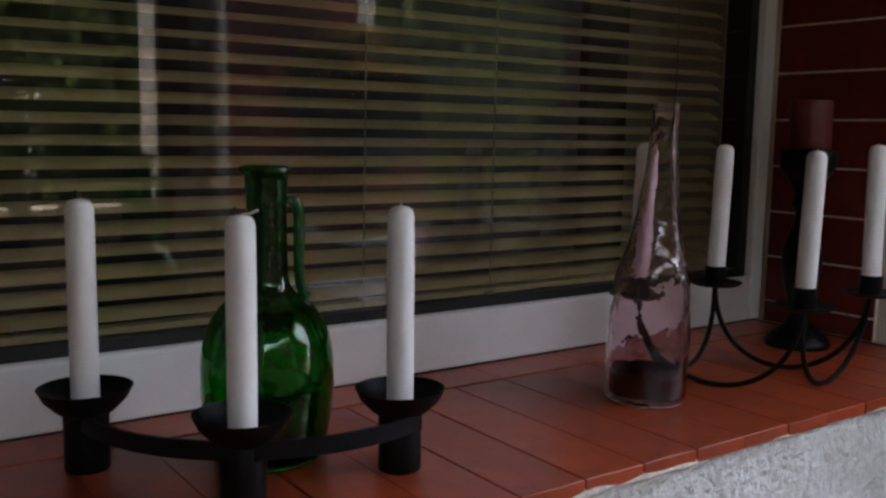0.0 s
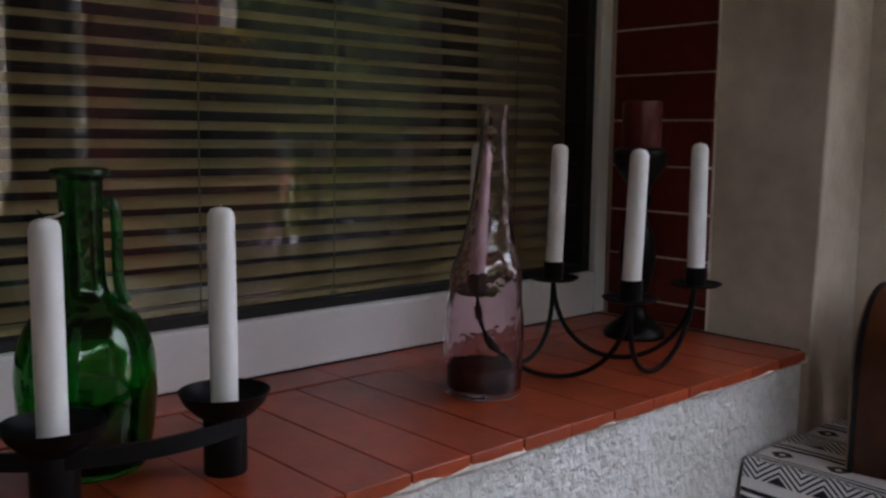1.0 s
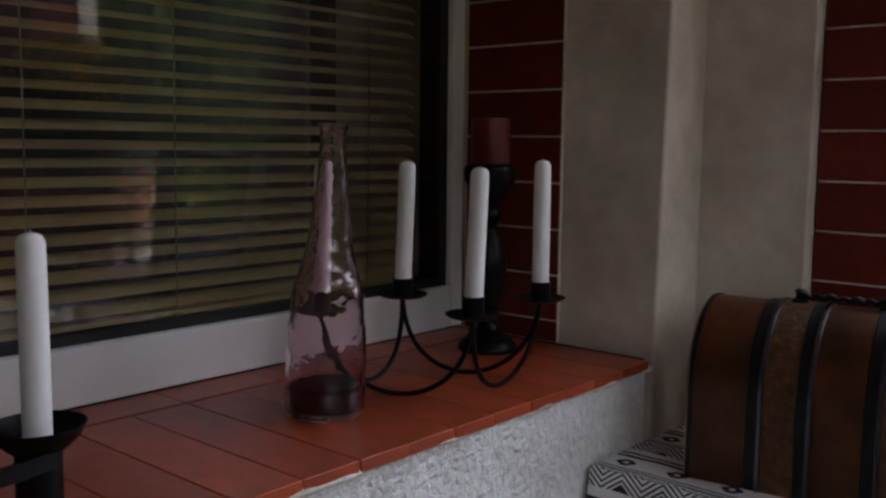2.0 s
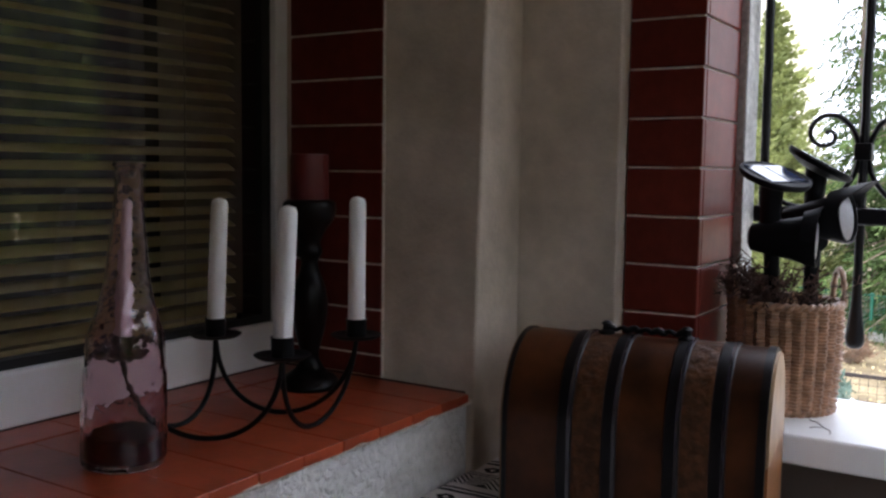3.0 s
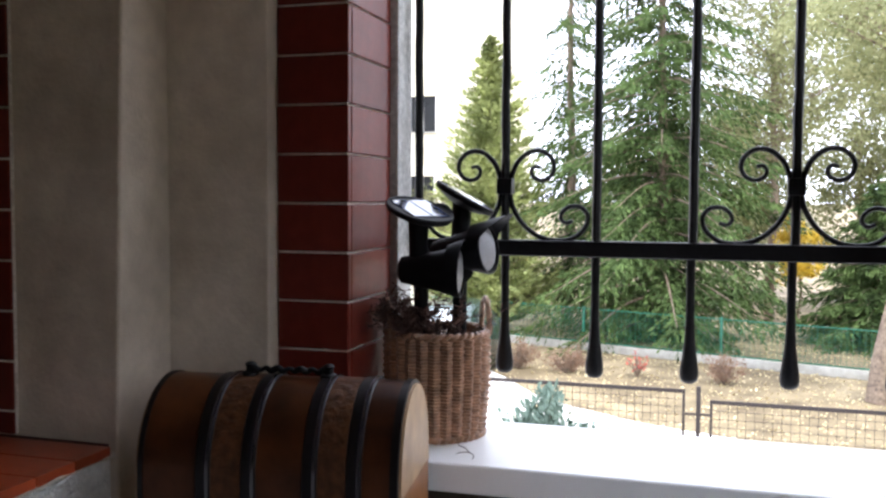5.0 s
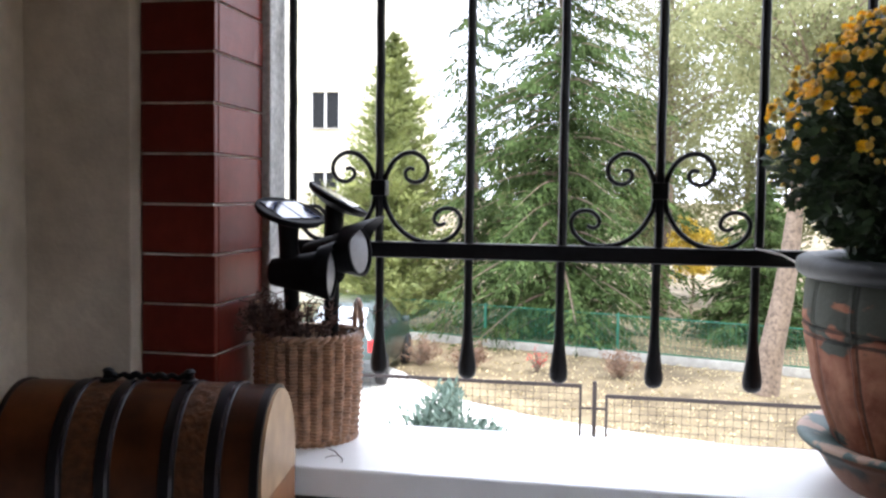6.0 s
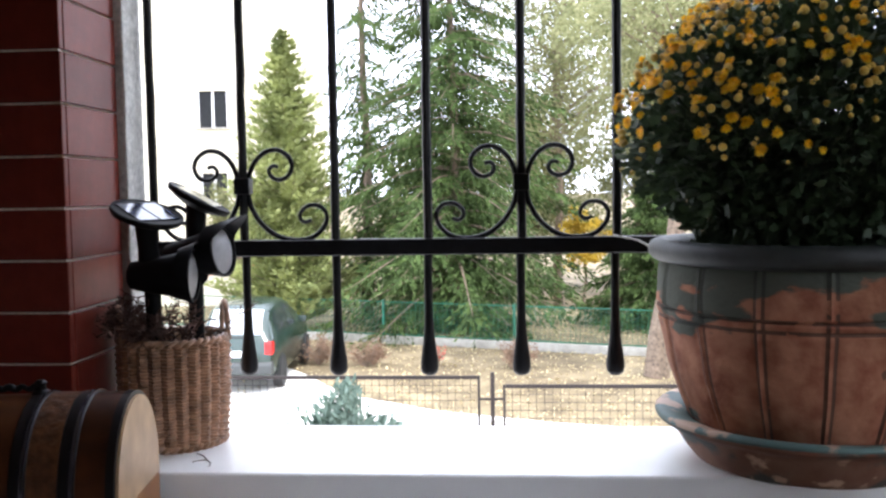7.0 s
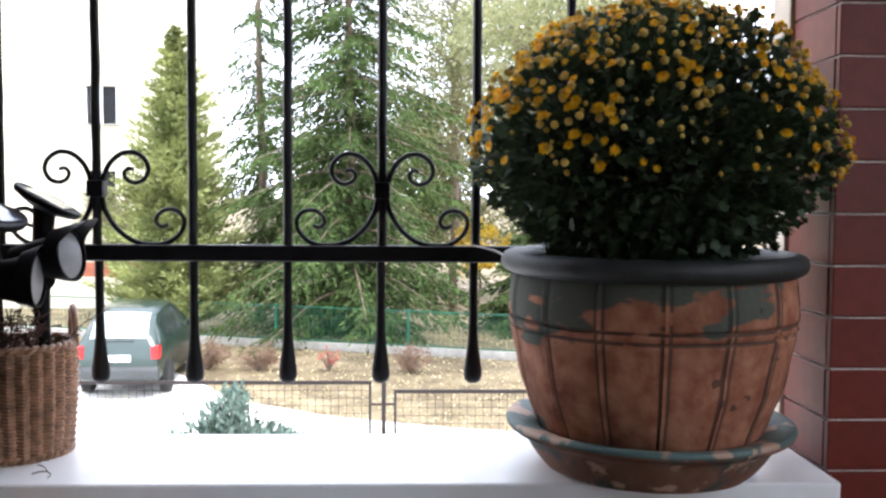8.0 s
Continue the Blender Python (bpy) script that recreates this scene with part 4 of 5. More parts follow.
for v in bm.verts:
    v.co.z += 0.0016 * noise.noise(v.co * 22)
part("dish", bm, M_SAUCER, saucer)
part("glazed_rim", lathe(spline([(0.1895, 0.0560), (0.1925, 0.0600), (0.1905, 0.0645), (0.182, 0.0655), (0.168, 0.0620), (0.157, 0.0580), (0.1515, 0.0560)], 4), 72), M_SAUCERRIM, saucer, "worn teal glazed rim")

pot = thing("flower_pot", "large worn terracotta pot with grooves and grey-green glaze", "flower pot", (PXC, PYC, WS_Z + 0.0285))
pot.scale = (1, 1, 0.955)
prof = spline([(0.135, 0.0), (0.141, 0.004), (0.150, 0.030), (0.162, 0.062), (0.174, 0.098), (0.182, 0.140), (0.1895, 0.178), (0.190, 0.205), (0.1875, 0.232), (0.1845, 0.246)], 9)
bm = lathe(prof + [(r - 0.014, z) for r, z in prof[::-1] if z > 0.02], 240)
for v in bm.verts:
    r = math.hypot(v.co.x, v.co.y)
    a = math.atan2(v.co.y, v.co.x)
    t = (a / (2 * math.pi) * 15 + 0.35) % 1.0
    g = 0.0
    for c in (0.44, 0.56):
        g -= 0.0062 * math.exp(-((t - c) / 0.022) ** 2)
    g += 0.0022 * math.exp(-((t - 0.5) / 0.05) ** 2)
    zz = v.co.z + 0.002 * math.sin(3 * a)
    g -= 0.0042 * math.exp(-((zz - 0.183) / 0.0022) ** 2) + 0.0036 * math.exp(-((zz - 0.170) / 0.0022) ** 2)
    g += 0.0015 * noise.noise(v.co * 26)
    if v.co.z > 0.008:
        v.co.x, v.co.y = v.co.x * (1 + g / r), v.co.y * (1 + g / r)
part("body", bm, M_POT, pot)
part("rim", lathe(spline([(0.180, 0.243), (0.188, 0.244), (0.198, 0.250), (0.2015, 0.260), (0.198, 0.270), (0.188, 0.2745), (0.178, 0.271), (0.172, 0.262), (0.171, 0.246)], 4), 96), M_POTGLAZE, pot, "grey glazed rolled rim")
part("soil", lathe([(0.168, 0.238), (0.168, 0.248), (0.09, 0.254), (0.01, 0.256)], 40), M_SOIL, pot, "dark potting soil")

M_LEAF = mat("chrysanthemum_leaf", (0.035, 0.065, 0.025), 0.6, var=0.4, scale=40, bump=0.2, col2=(0.06, 0.10, 0.045))
M_PETAL = mat("yellow_petal", (0.95, 0.54, 0.010), 0.6, var=0.10, scale=60, bump=0.1, col2=(0.97, 0.66, 0.03))
M_BUD = mat("olive_yellow_bud", (0.70, 0.40, 0.03), 0.7, var=0.3, scale=80, col2=(0.56, 0.44, 0.11))
mum = thing("chrysanthemum", "bushy potted chrysanthemum with small yellow flowers and buds", "plant", (PXC - 0.03, PYC + 0.008, 1.145))
PC = Vector((0.0, 0.0, 0.135))
RX, RY, RZ = 0.205, 0.230, 0.196


def blocked(p):
    w = p + Vector((PXC - 0.03, PYC, 1.145))
    return (w.y < RP_Y + 0.012 and w.x > RP_X - 0.012) or (w.x > 1.545 and w.z < 1.19) or w.x > 1.578


def shell_dir():
    while True:
        d = Vector((rng.gauss(0, 1), rng.gauss(0, 1), rng.gauss(0, 1))).normalized()
        if d.z > -0.55:
            return d


def shell(d, k):
    bulge = 1 + 0.07 * noise.noise(d * 3.1)
    p = PC + Vector((d.x * RX, d.y * RY, d.z * (RZ if d.z > 0 else 0.19))) * k * bulge
    if p.z < 0.13:
        f = 0.66 + 0.34 * max(p.z, 0) / 0.13
        p.x, p.y = p.x * f, p.y * f
    return p


bm = bmesh.new()
LEAFPTS = [(0, 0), (0.10, 0.22), (0.30, 0.30), (0.22, 0.48), (0.38, 0.66), (0.17, 0.74), (0, 1.0), (-0.17, 0.74), (-0.38, 0.66), (-0.22, 0.48), (-0.30, 0.30), (-0.10, 0.22)]
made = 0
while made < 12500:
    d = shell_dir()
    p = shell(d, rng.uniform(0.25, 1.0) ** 0.6)
    if blocked(p) or p.z < 0.008:
        continue
    s = rng.uniform(0.012, 0.023)
    out = (d + Vector((rng.uniform(-0.8, 0.8), rng.uniform(-0.8, 0.8), rng.uniform(-0.9, 0.5)))).normalized()
    side = out.cross(Vector((rng.uniform(-1, 1), rng.uniform(-1, 1), 0.6))).normalized()
    nrm = out.cross(side)
    vs = [bm.verts.new(p + side * (x * s) + out * (y * s) + nrm * (0.12 * s * abs(x) * 2 - 0.14 * s * y * y)) for x, y in LEAFPTS]
    mid = bm.verts.new(p + out * (0.5 * s) - nrm * 0.03 * s)
    for k in range(12):
        bm.faces.new((vs[k], vs[(k + 1) % 12], mid))
    made += 1
for k in range(3400):
    a, q = rng.uniform(0, 6.283), rng.random() ** 0.5
    p = Vector((0.02 + 0.13 * q * math.cos(a), 0.135 * q * math.sin(a), rng.uniform(0.0, 0.15)))
    if blocked(p):
        continue
    s = rng.uniform(0.018, 0.030)
    out = Vector((rng.uniform(-1, 1), rng.uniform(-1, 1), rng.uniform(-0.6, 0.8))).normalized()
    side = out.cross(Vector((rng.uniform(-1, 1), rng.uniform(-1, 1), 0.6))).normalized()
    vs = [bm.verts.new(p + side * (x * s) + out * (y * s)) for x, y in LEAFPTS]
    bm.faces.new(vs)
tagged(part("foliage", bm, M_LEAF, mum, "dense dark green lobed leaves"), kind="stuff")
bm = bmesh.new()
for k in range(120):
    d = shell_dir()
    d.z = abs(d.z) * 0.6 + 0.05
    p = shell(d.normalized(), 0.9)
    if blocked(p):
        continue
    a = Vector((rng.uniform(-0.06, 0.06), rng.uniform(-0.06, 0.06), -0.012))
    tube([a, a.lerp(p, 0.5) + Vector((0, 0, 0.02)), p], [0.0025, 0.0018, 0.0012], 5, bm)
tagged(part("undergrowth", bm, M_LEAF, mum), kind="stuff")


def flower_mesh(layers, petals, rad, seed):
    r = random.Random(seed)
    bm = bmesh.new()
    for L in range(layers):
        n = petals - L
        el = radians(2 + 21 * L)
        for k in range(n):
            a = 2 * math.pi * (k + r.random() * 0.5) / n
            o = Vector((math.cos(a) * math.cos(el), math.sin(a) * math.cos(el), math.sin(el)))
            sd = Vector((-math.sin(a), math.cos(a), 0))
            ln = rad * (1 - 0.14 * L) * r.uniform(0.85, 1.1)
            b_ = Vector((0, 0, 0.0005 * L))
            q = [b_, b_ + o * ln * 0.55 + sd * ln * 0.17, b_ + o * ln + Vector((0, 0, 0.08 * ln)), b_ + o * ln * 0.55 - sd * ln * 0.17]
            bm.faces.new([bm.verts.new(v) for v in q])
    return bm


def bud_mesh(r):
    bm = lathe([(r * 0.3, -r), (r * 0.85, -r * 0.5), (r, 0.0), (r * 0.85, r * 0.5), (r * 0.4, r * 0.85)], 8)
    return bm


proto = []
for k, (ly, pt, rd) in enumerate(((5, 14, 0.0088), (5, 13, 0.0072), (4, 11, 0.0058))):
    me = bpy.data.meshes.new("flower")
    b_ = flower_mesh(ly, pt, rd, k)
    b_.to_mesh(me)
    b_.free()
    me.materials.append(M_PETAL)
    proto.append(me)
bud_protos = []
for r in (0.0038, 0.0050, 0.0032):
    me = bpy.data.meshes.new("bud")
    b_ = bud_mesh(r)
    b_.to_mesh(me)
    b_.free()
    me.materials.append(M_BUD)
    bud_protos.append(me)
cl = [shell_dir() for _ in range(26)]
made = 0
while made < 480:
    d = shell_dir()
    if rng.random() < 0.35:
        d = (rng.choice(cl) + Vector((rng.gauss(0, 0.16), rng.gauss(0, 0.16), rng.gauss(0, 0.16)))).normalized()
    if d.x > 0.15 or d.z < -0.12 or rng.random() > 0.14 + 1.0 * max(0, d.z + 0.10):
        continue
    p = shell(d, rng.uniform(1.02, 1.085))
    if blocked(p):
        continue
    isb = rng.random() < 0.45
    o = new("bud" if isb else "flower", rng.choice(bud_protos) if isb else rng.choice(proto))
    o.parent = mum
    o.matrix_local = frame_z(d + Vector((rng.uniform(-0.5, 0.5), rng.uniform(-0.5, 0.5), rng.uniform(-0.1, 0.6))), p)
    made += 1

bm = bmesh.new()
made = 0
while made < 420:
    d = shell_dir()
    if d.z < -0.15 or rng.random() > 0.25 + 0.8 * max(0, d.z + 0.25):
        continue
    p = shell(d, rng.uniform(1.0, 1.07))
    made += 1
    if blocked(p):
        continue
    r = rng.uniform(0.0022, 0.0042)
    v = bmesh.ops.create_icosphere(bm, subdivisions=1, radius=r, matrix=Matrix.Translation(p))
tagged(part("small_bud", bm, M_BUD, mum, "tiny closed olive buds"), kind="stuff")

stalk = thing("dry_stalk", "thin dry plant stalk lying on the white ledge", "stalk", (1.40, 0.06, WS_Z))
part("stem", tube([(0.022, 0.030, 0.0012), (0.012, 0.018, 0.0014), (-0.008, 0.006, 0.0012), (-0.022, -0.004, 0.0012), (-0.036, -0.006, 0.0012)], 0.0006, 5), M_TWIG, stalk)
part("twig", tube([(-0.008, 0.006, 0.0012), (-0.012, 0.016, 0.0016), (-0.020, 0.022, 0.0012)], 0.0005, 5), M_TWIG, stalk)

# ---- garden and street ----
M_BARK = mat("grey_brown_bark", (0.20, 0.15, 0.11), 0.95, var=0.4, scale=14, bump=1.0, bscale=30, bdist=0.02)
M_NEEDLE = mat("spruce_needles", (0.036, 0.066, 0.022), 0.75, var=0.5, scale=2.2, bump=0.0, col2=(0.125, 0.19, 0.06), spec=0.15)
M_THUJA = mat("yellow_green_conifer", (0.20, 0.245, 0.09), 0.7, var=0.35, scale=1.5, bump=0.0, col2=(0.42, 0.46, 0.18), spec=0.15)
M_FOLIAGE = mat("pale_autumn_leaves", (0.21, 0.245, 0.105), 0.7, var=0.4, scale=1.5, bump=0.0, col2=(0.43, 0.43, 0.23), spec=0.2)
M_HEDGE = mat("garden_tree_leaves", (0.045, 0.078, 0.018), 0.7, var=0.4, scale=1.5, bump=0.0, col2=(0.13, 0.15, 0.033), spec=0.2)
M_YELLOWLEAF = mat("yellow_autumn_leaves", (0.55, 0.40, 0.05), 0.7, var=0.3, scale=2.0, bump=0.0)
M_JUNIPER = mat("blue_green_juniper", (0.085, 0.135, 0.105), 0.8, var=0.35, scale=5.0, bump=0.0, col2=(0.20, 0.27, 0.22), spec=0.15)
M_DRYBUSH = mat("dry_brown_shrub", (0.24, 0.15, 0.10), 0.9, var=0.3, scale=5.0, bump=0.0)
M_REDBUSH = mat("red_shrub_leaves", (0.55, 0.08, 0.07), 0.7, var=0.25, scale=6.0, bump=0.0)
M_LITTER = mat("fallen_leaves", (0.56, 0.44, 0.22), 0.9, var=0.4, scale=8.0, bump=0.0, col2=(0.72, 0.62, 0.38))
M_FENCEGREEN = mat("green_fence_paint", (0.012, 0.13, 0.075), 0.45, var=0.15, scale=10, bump=0.05)
M_RUST = mat("brown_gate_paint", (0.012, 0.005, 0.0035), 0.6, var=0.3, scale=12, bump=0.2)
M_FACADE = mat("cream_facade_render", (0.80, 0.74, 0.58), 0.9, var=0.05, scale=1.5, bump=0.2, bscale=20)
M_ROOF = mat("brown_roof_tile", (0.22, 0.10, 0.07), 0.8, var=0.2, scale=3)
M_PLINTH = mat("brick_red_plinth", (0.50, 0.17, 0.10), 0.85, var=0.15, scale=4)
M_KERB = mat("light_concrete_kerb", (0.38, 0.37, 0.33), 0.9, var=0.15, scale=8)
M_CARPAINT = mat("dark_green_car_paint", (0.03, 0.052, 0.044), 0.15, metal=0.2, var=0.06, scale=3, bump=0.0, spec=0.8)
M_CARGLASS = mat("dark_car_glass", (0.05, 0.06, 0.065), 0.06, metal=0.35, var=0.1, bump=0.0, spec=1.0)
M_REARGLASS = mat("sky_reflecting_glass", (0.55, 0.58, 0.58), 0.08, metal=0.8, var=0.05, bump=0.0)
M_FARPANE = mat("dark_window_glass", (0.012, 0.013, 0.014), 0.3, var=0.2, bump=0.0, spec=0.2)
M_TYRE = mat("black_tyre", (0.015, 0.015, 0.015), 0.85, var=0.2)
M_RIM = mat("silver_wheel_rim", (0.5, 0.5, 0.5), 0.35, metal=0.9)
M_TAIL = mat("red_tail_lamp", (0.55, 0.02, 0.02), 0.15, var=0.1, bump=0.0)
M_BUMPER = mat("dark_grey_bumper", (0.05, 0.055, 0.055), 0.55, var=0.1)


def translucent(m, amount):
    """Lets part of the light through thin leaves."""
    n, l = m.node_tree.nodes, m.node_tree.links
    b, out = n["Principled BSDF"], n["Material Output"]
    tr, mx = n.new("ShaderNodeBsdfTranslucent"), n.new("ShaderNodeMixShader")
    l.new(b.inputs["Base Color"].links[0].from_socket, tr.inputs["Color"])
    mx.inputs[0].default_value = amount
    l.new(b.outputs[0], mx.inputs[1])
    l.new(tr.outputs[0], mx.inputs[2])
    l.new(mx.outputs[0], out.inputs["Surface"])


for m_, amount in ((M_FOLIAGE, 0.5), (M_HEDGE, 0.2), (M_THUJA, 0.3), (M_NEEDLE, 0.2), (M_YELLOWLEAF, 0.5), (M_LEAF, 0.2), (M_PETAL, 0.3)):
    translucent(m_, amount)


def soup(name, verts, faces, material, parent, label=""):
    me = bpy.data.meshes.new(name)
    me.from_pydata(verts, [], faces)
    me.materials.append(material)
    o = new(name, me)
    o.parent = parent
    return tagged(o, label, kind="stuff")


def blade(V, Fc, p, d, s, w, r):
    """A leaf-shaped rhomb of length s and width w at p along d."""
    side = d.cross(Vector((r.uniform(-1, 1), r.uniform(-1, 1), r.uniform(-0.6, 1)))).normalized()
    n = len(V)
    V += [p, p + d * s * 0.5 + side * w, p + d * s, p + d * s * 0.5 - side * w]
    Fc.append((n, n + 1, n + 2, n + 3))


def conifer(name, label, at, h, rad, material, seed, whorls, limbs, droop, low=0.03, spray=0.20, per=11, width=0.022, power=0.85, hang=0.7, reach=0.36):
    """Whorls of drooping limbs, each with side sprays that hang from it."""
    r = random.Random(seed)
    t = thing(name, label, "tree", at)
    part("trunk", tube([(0.05 * math.sin(k), 0.05 * math.cos(k * 1.3), h * k / 8) for k in range(9)], [0.012 * h * (1 - k / 8.5) + 0.01 for k in range(9)], 10), M_BARK, t)
    V, Fc, lb = [], [], bmesh.new()
    up = Vector((0, 0, 1))
    for i in range(whorls):
        u = low + (1 - low) * i / whorls
        for k in range(limbs):
            a = 2 * math.pi * (k + r.random() * 1.4) / limbs + i * 0.7
            z = h * u + r.uniform(-0.5, 0.5) * h / whorls
            ln = rad * (1 - u) ** power * r.uniform(0.5, 1.12) + 0.05
            out = Vector((math.cos(a), math.sin(a), 0))
            cross = out.cross(up)
            n = max(3, int(per * ln / rad) + 2)
            last = None
            for s in range(n + 1):
                f = s / n
                p = out * (ln * f) + Vector((0, 0, z + ln * (0.22 * f - droop * f * f + 0.30 * droop * f ** 4)))
                if last is not None and ln > 0.4 * rad:
                    tube([last, p], [0.010 * ln * (1.1 - f) + 0.004] * 2, 4, lb)
                last = p
                for sg in (-1, -0.45, 0, 0.45, 1):
                    bl = (ln * reach * (1 - 0.6 * f) + 0.14 * min(1.0, ln)) * r.uniform(0.6, 1.2)
                    d = (out * r.uniform(0.4, 0.9) + cross * (sg * r.uniform(0.6, 1.1)) + up * (0.12 - hang * r.uniform(0.3, 1.0))).normalized()
                    m = max(3, int(bl / spray * 2.2))
                    for q in range(m):
                        c = p + d * (bl * (q + r.random()) / m) - up * (hang * 0.35 * bl * (q / m) ** 2)
                        e = (d + cross * r.uniform(-0.7, 0.7) + up * r.uniform(-0.6, 0.25)).normalized()
                        blade(V, Fc, c, e, spray * min(1.0, 0.35 + ln) * r.uniform(0.6, 1.3), width * r.uniform(0.7, 1.4), r)
    for k in range(14):
        blade(V, Fc, Vector((0, 0, h * (0.955 + 0.003 * k))), Vector((r.uniform(-0.5, 0.5), r.uniform(-0.5, 0.5), 1)).normalized(), spray * 1.2, width, r)
    tagged(part("limb_frame", lb, M_BARK, t), kind="stuff")
    soup("crown", V, Fc, material, t)
    return t


def broadleaf(name, label, at, h, rad, material, seed, trunk_r=0.16, clear=0.35, clumps=150, leaves=110, leaf=0.09, lean=(0, 0)):
    r = random.Random(seed)
    t = thing(name, label, "tree", at)
    top = Vector((lean[0], lean[1], h * 0.8))
    part("trunk", tube([top * (k / 8) + Vector((0.06 * math.sin(k * 1.7 + seed), 0.06 * math.cos(k * 1.1), 0)) * (1 if k else 0) for k in range(9)], [trunk_r * (1 - k / 10) for k in range(9)], 12), M_BARK, t)
    V, Fc, lb = [], [], bmesh.new()
    for c in range(clumps):
        d = Vector((r.gauss(0, 1), r.gauss(0, 1), r.gauss(0, 1))).normalized() * r.random() ** 0.45
        ctr = top * (clear + (1 - clear) * 0.5) + Vector((0, 0, h * 0.12)) + Vector((d.x * rad, d.y * rad, d.z * h * (1 - clear) * 0.5))
        root = top * min(0.95, max(clear * 0.8, (ctr.z - 0.35 * rad) / (h * 0.8)))
        if c % 3 == 0:
            tube([root, root.lerp(ctr, 0.5) + Vector((0, 0, 0.15)), ctr], [0.035, 0.022, 0.008], 5, lb)
        cr = rad * r.uniform(0.14, 0.26)
        for k in range(leaves):
            e = Vector((r.gauss(0, 0.5), r.gauss(0, 0.5), r.gauss(0, 0.42))) * cr
            dd = Vector((r.uniform(-1, 1), r.uniform(-1, 1), r.uniform(-1.2, 0.3))).normalized()
            blade(V, Fc, ctr + e, dd, leaf * r.uniform(0.7, 1.3), leaf * 0.36, r)
    tagged(part("limb_frame", lb, M_BARK, t), kind="stuff")
    soup("crown", V, Fc, material, t)
    return t


def shrub(name, label, at, h, rad, material, seed, n=2600, leaf=0.07, up=0.6):
    r = random.Random(seed)
    t = thing(name, label, "shrub", at)
    V, Fc, lb = [], [], bmesh.new()
    for k in range(26):
        a, q = r.uniform(0, 6.283), r.random() ** 0.5
        tip = Vector((math.cos(a) * rad * q, math.sin(a) * rad * q, h * (1 - 0.55 * q * q) * r.uniform(0.7, 1.1)))
        tube([(0, 0, 0), tip * 0.5 + Vector((0, 0, h * 0.08)), tip], [0.014, 0.009, 0.004], 4, lb)
        for s in range(n // 26):
            f = r.uniform(0.25, 1.05)
            p = tip * f + Vector((r.gauss(0, 0.09), r.gauss(0, 0.09), r.gauss(0, 0.07))) * rad * 1.2
            p.z = max(p.z, 0.02)
            d = (Vector((tip.x, tip.y, h * up)) * 0.8 + Vector((r.gauss(0, 0.5), r.gauss(0, 0.5), r.gauss(0, 0.4))) * rad).normalized()
            blade(V, Fc, p, d, leaf * r.uniform(0.6, 1.4), leaf * 0.22, r)
    tagged(part("branch_frame", lb, M_BARK, t), kind="stuff")
    soup("leaf_mass", V, Fc, material, t)
    return t


G = GROUND
conifer("spruce_tree", "tall dark green spruce with drooping branches behind the fence", (26.2, 1.30, G), 15.0, 4.4, M_NEEDLE, 3, 26, 9, 0.62, spray=0.20, per=15, width=0.024, reach=0.30, hang=0.85)
conifer("spruce_tree", "tall slender spruce with hanging branches", (28.8, 4.2, G), 15.0, 2.5, M_NEEDLE, 15, 18, 5, 0.8, low=0.10, spray=0.20, per=9, width=0.024, hang=1.3)
conifer("cypress_tree", "slim yellow-green conical conifer behind the fence", (25.4, 5.90, G), 8.3, 2.0, M_THUJA, 4, 62, 8, -0.22, spray=0.16, per=7, width=0.028, power=0.8, hang=-0.55, reach=0.30)
conifer("spruce_tree", "smaller green spruce standing behind the fence", (26.5, -4.2, G), 4.4, 2.0, M_NEEDLE, 5, 22, 9, 0.4, spray=0.2, per=8, width=0.024)
for k, (x, y, h, w) in enumerate(((36.0, -1.2, 8.2, 2.8), (37.5, -5.2, 9.0, 3.2), (36.5, -9.6, 8.4, 3.2), (38.0, 2.6, 6.4, 2.6))):
    broadleaf("garden_tree", "full green tree far behind the fence", (x, y, G), h, w, M_FOLIAGE, 60 + k, trunk_r=0.14, clear=0.12, clumps=150, leaves=80, leaf=0.16)
broadleaf("birch_tree", "tall pale-leaved birch with thin hanging foliage", (30.5, -1.8, G), 13.0, 3.2, M_FOLIAGE, 6, clumps=240, leaf=0.10)
broadleaf("birch_tree", "tall pale-leaved birch with thin hanging foliage", (33.0, -7.5, G), 13.5, 3.8, M_FOLIAGE, 7, clumps=260, leaf=0.11)
broadleaf("birch_tree", "tall pale-leaved birch with thin hanging foliage", (31.0, 9.0, G), 4.6, 1.6, M_FOLIAGE, 8, clumps=70, leaf=0.09)
broadleaf("garden_tree", "old tree with a thick pale trunk on the grass", (19.3, -3.25, G), 9.0, 2.9, M_FOLIAGE, 9, trunk_r=0.27, clear=0.72, clumps=130, leaf=0.10, lean=(0.3, -0.9))
broadleaf("maple_tree", "small maple with yellow autumn leaves", (30.0, -2.6, G), 3.4, 1.0, M_YELLOWLEAF, 10, trunk_r=0.06, clear=0.4, clumps=40, leaf=0.10)
for k, (x, y, h, w) in enumerate(((-7.5, -11.5, 8.4, 2.6), (-4.3, -12.0, 8.8, 2.7), (-1.2, -11.2, 8.3, 2.6), (1.6, -12.0, 9.2, 2.7), (4.4, -11.4, 8.8, 2.6), (7.4, -12.2, 9.6, 2.8), (10.6, -13.0, 10.2, 2.9), (14.0, -14.5, 10.6, 3.1), (17.5, -16.5, 11.0, 3.3))):
    broadleaf("garden_tree", "leafy green tree in the garden beside the house", (x, y, G), h, w, M_HEDGE, 40 + k, trunk_r=0.12, clear=0.14, clumps=230, leaves=70, leaf=0.20)
shrub("juniper_shrub", "blue-green spreading juniper in the front yard", (10.75, 1.62, G), 1.50, 0.76, M_JUNIPER, 20, 15000, 0.11)
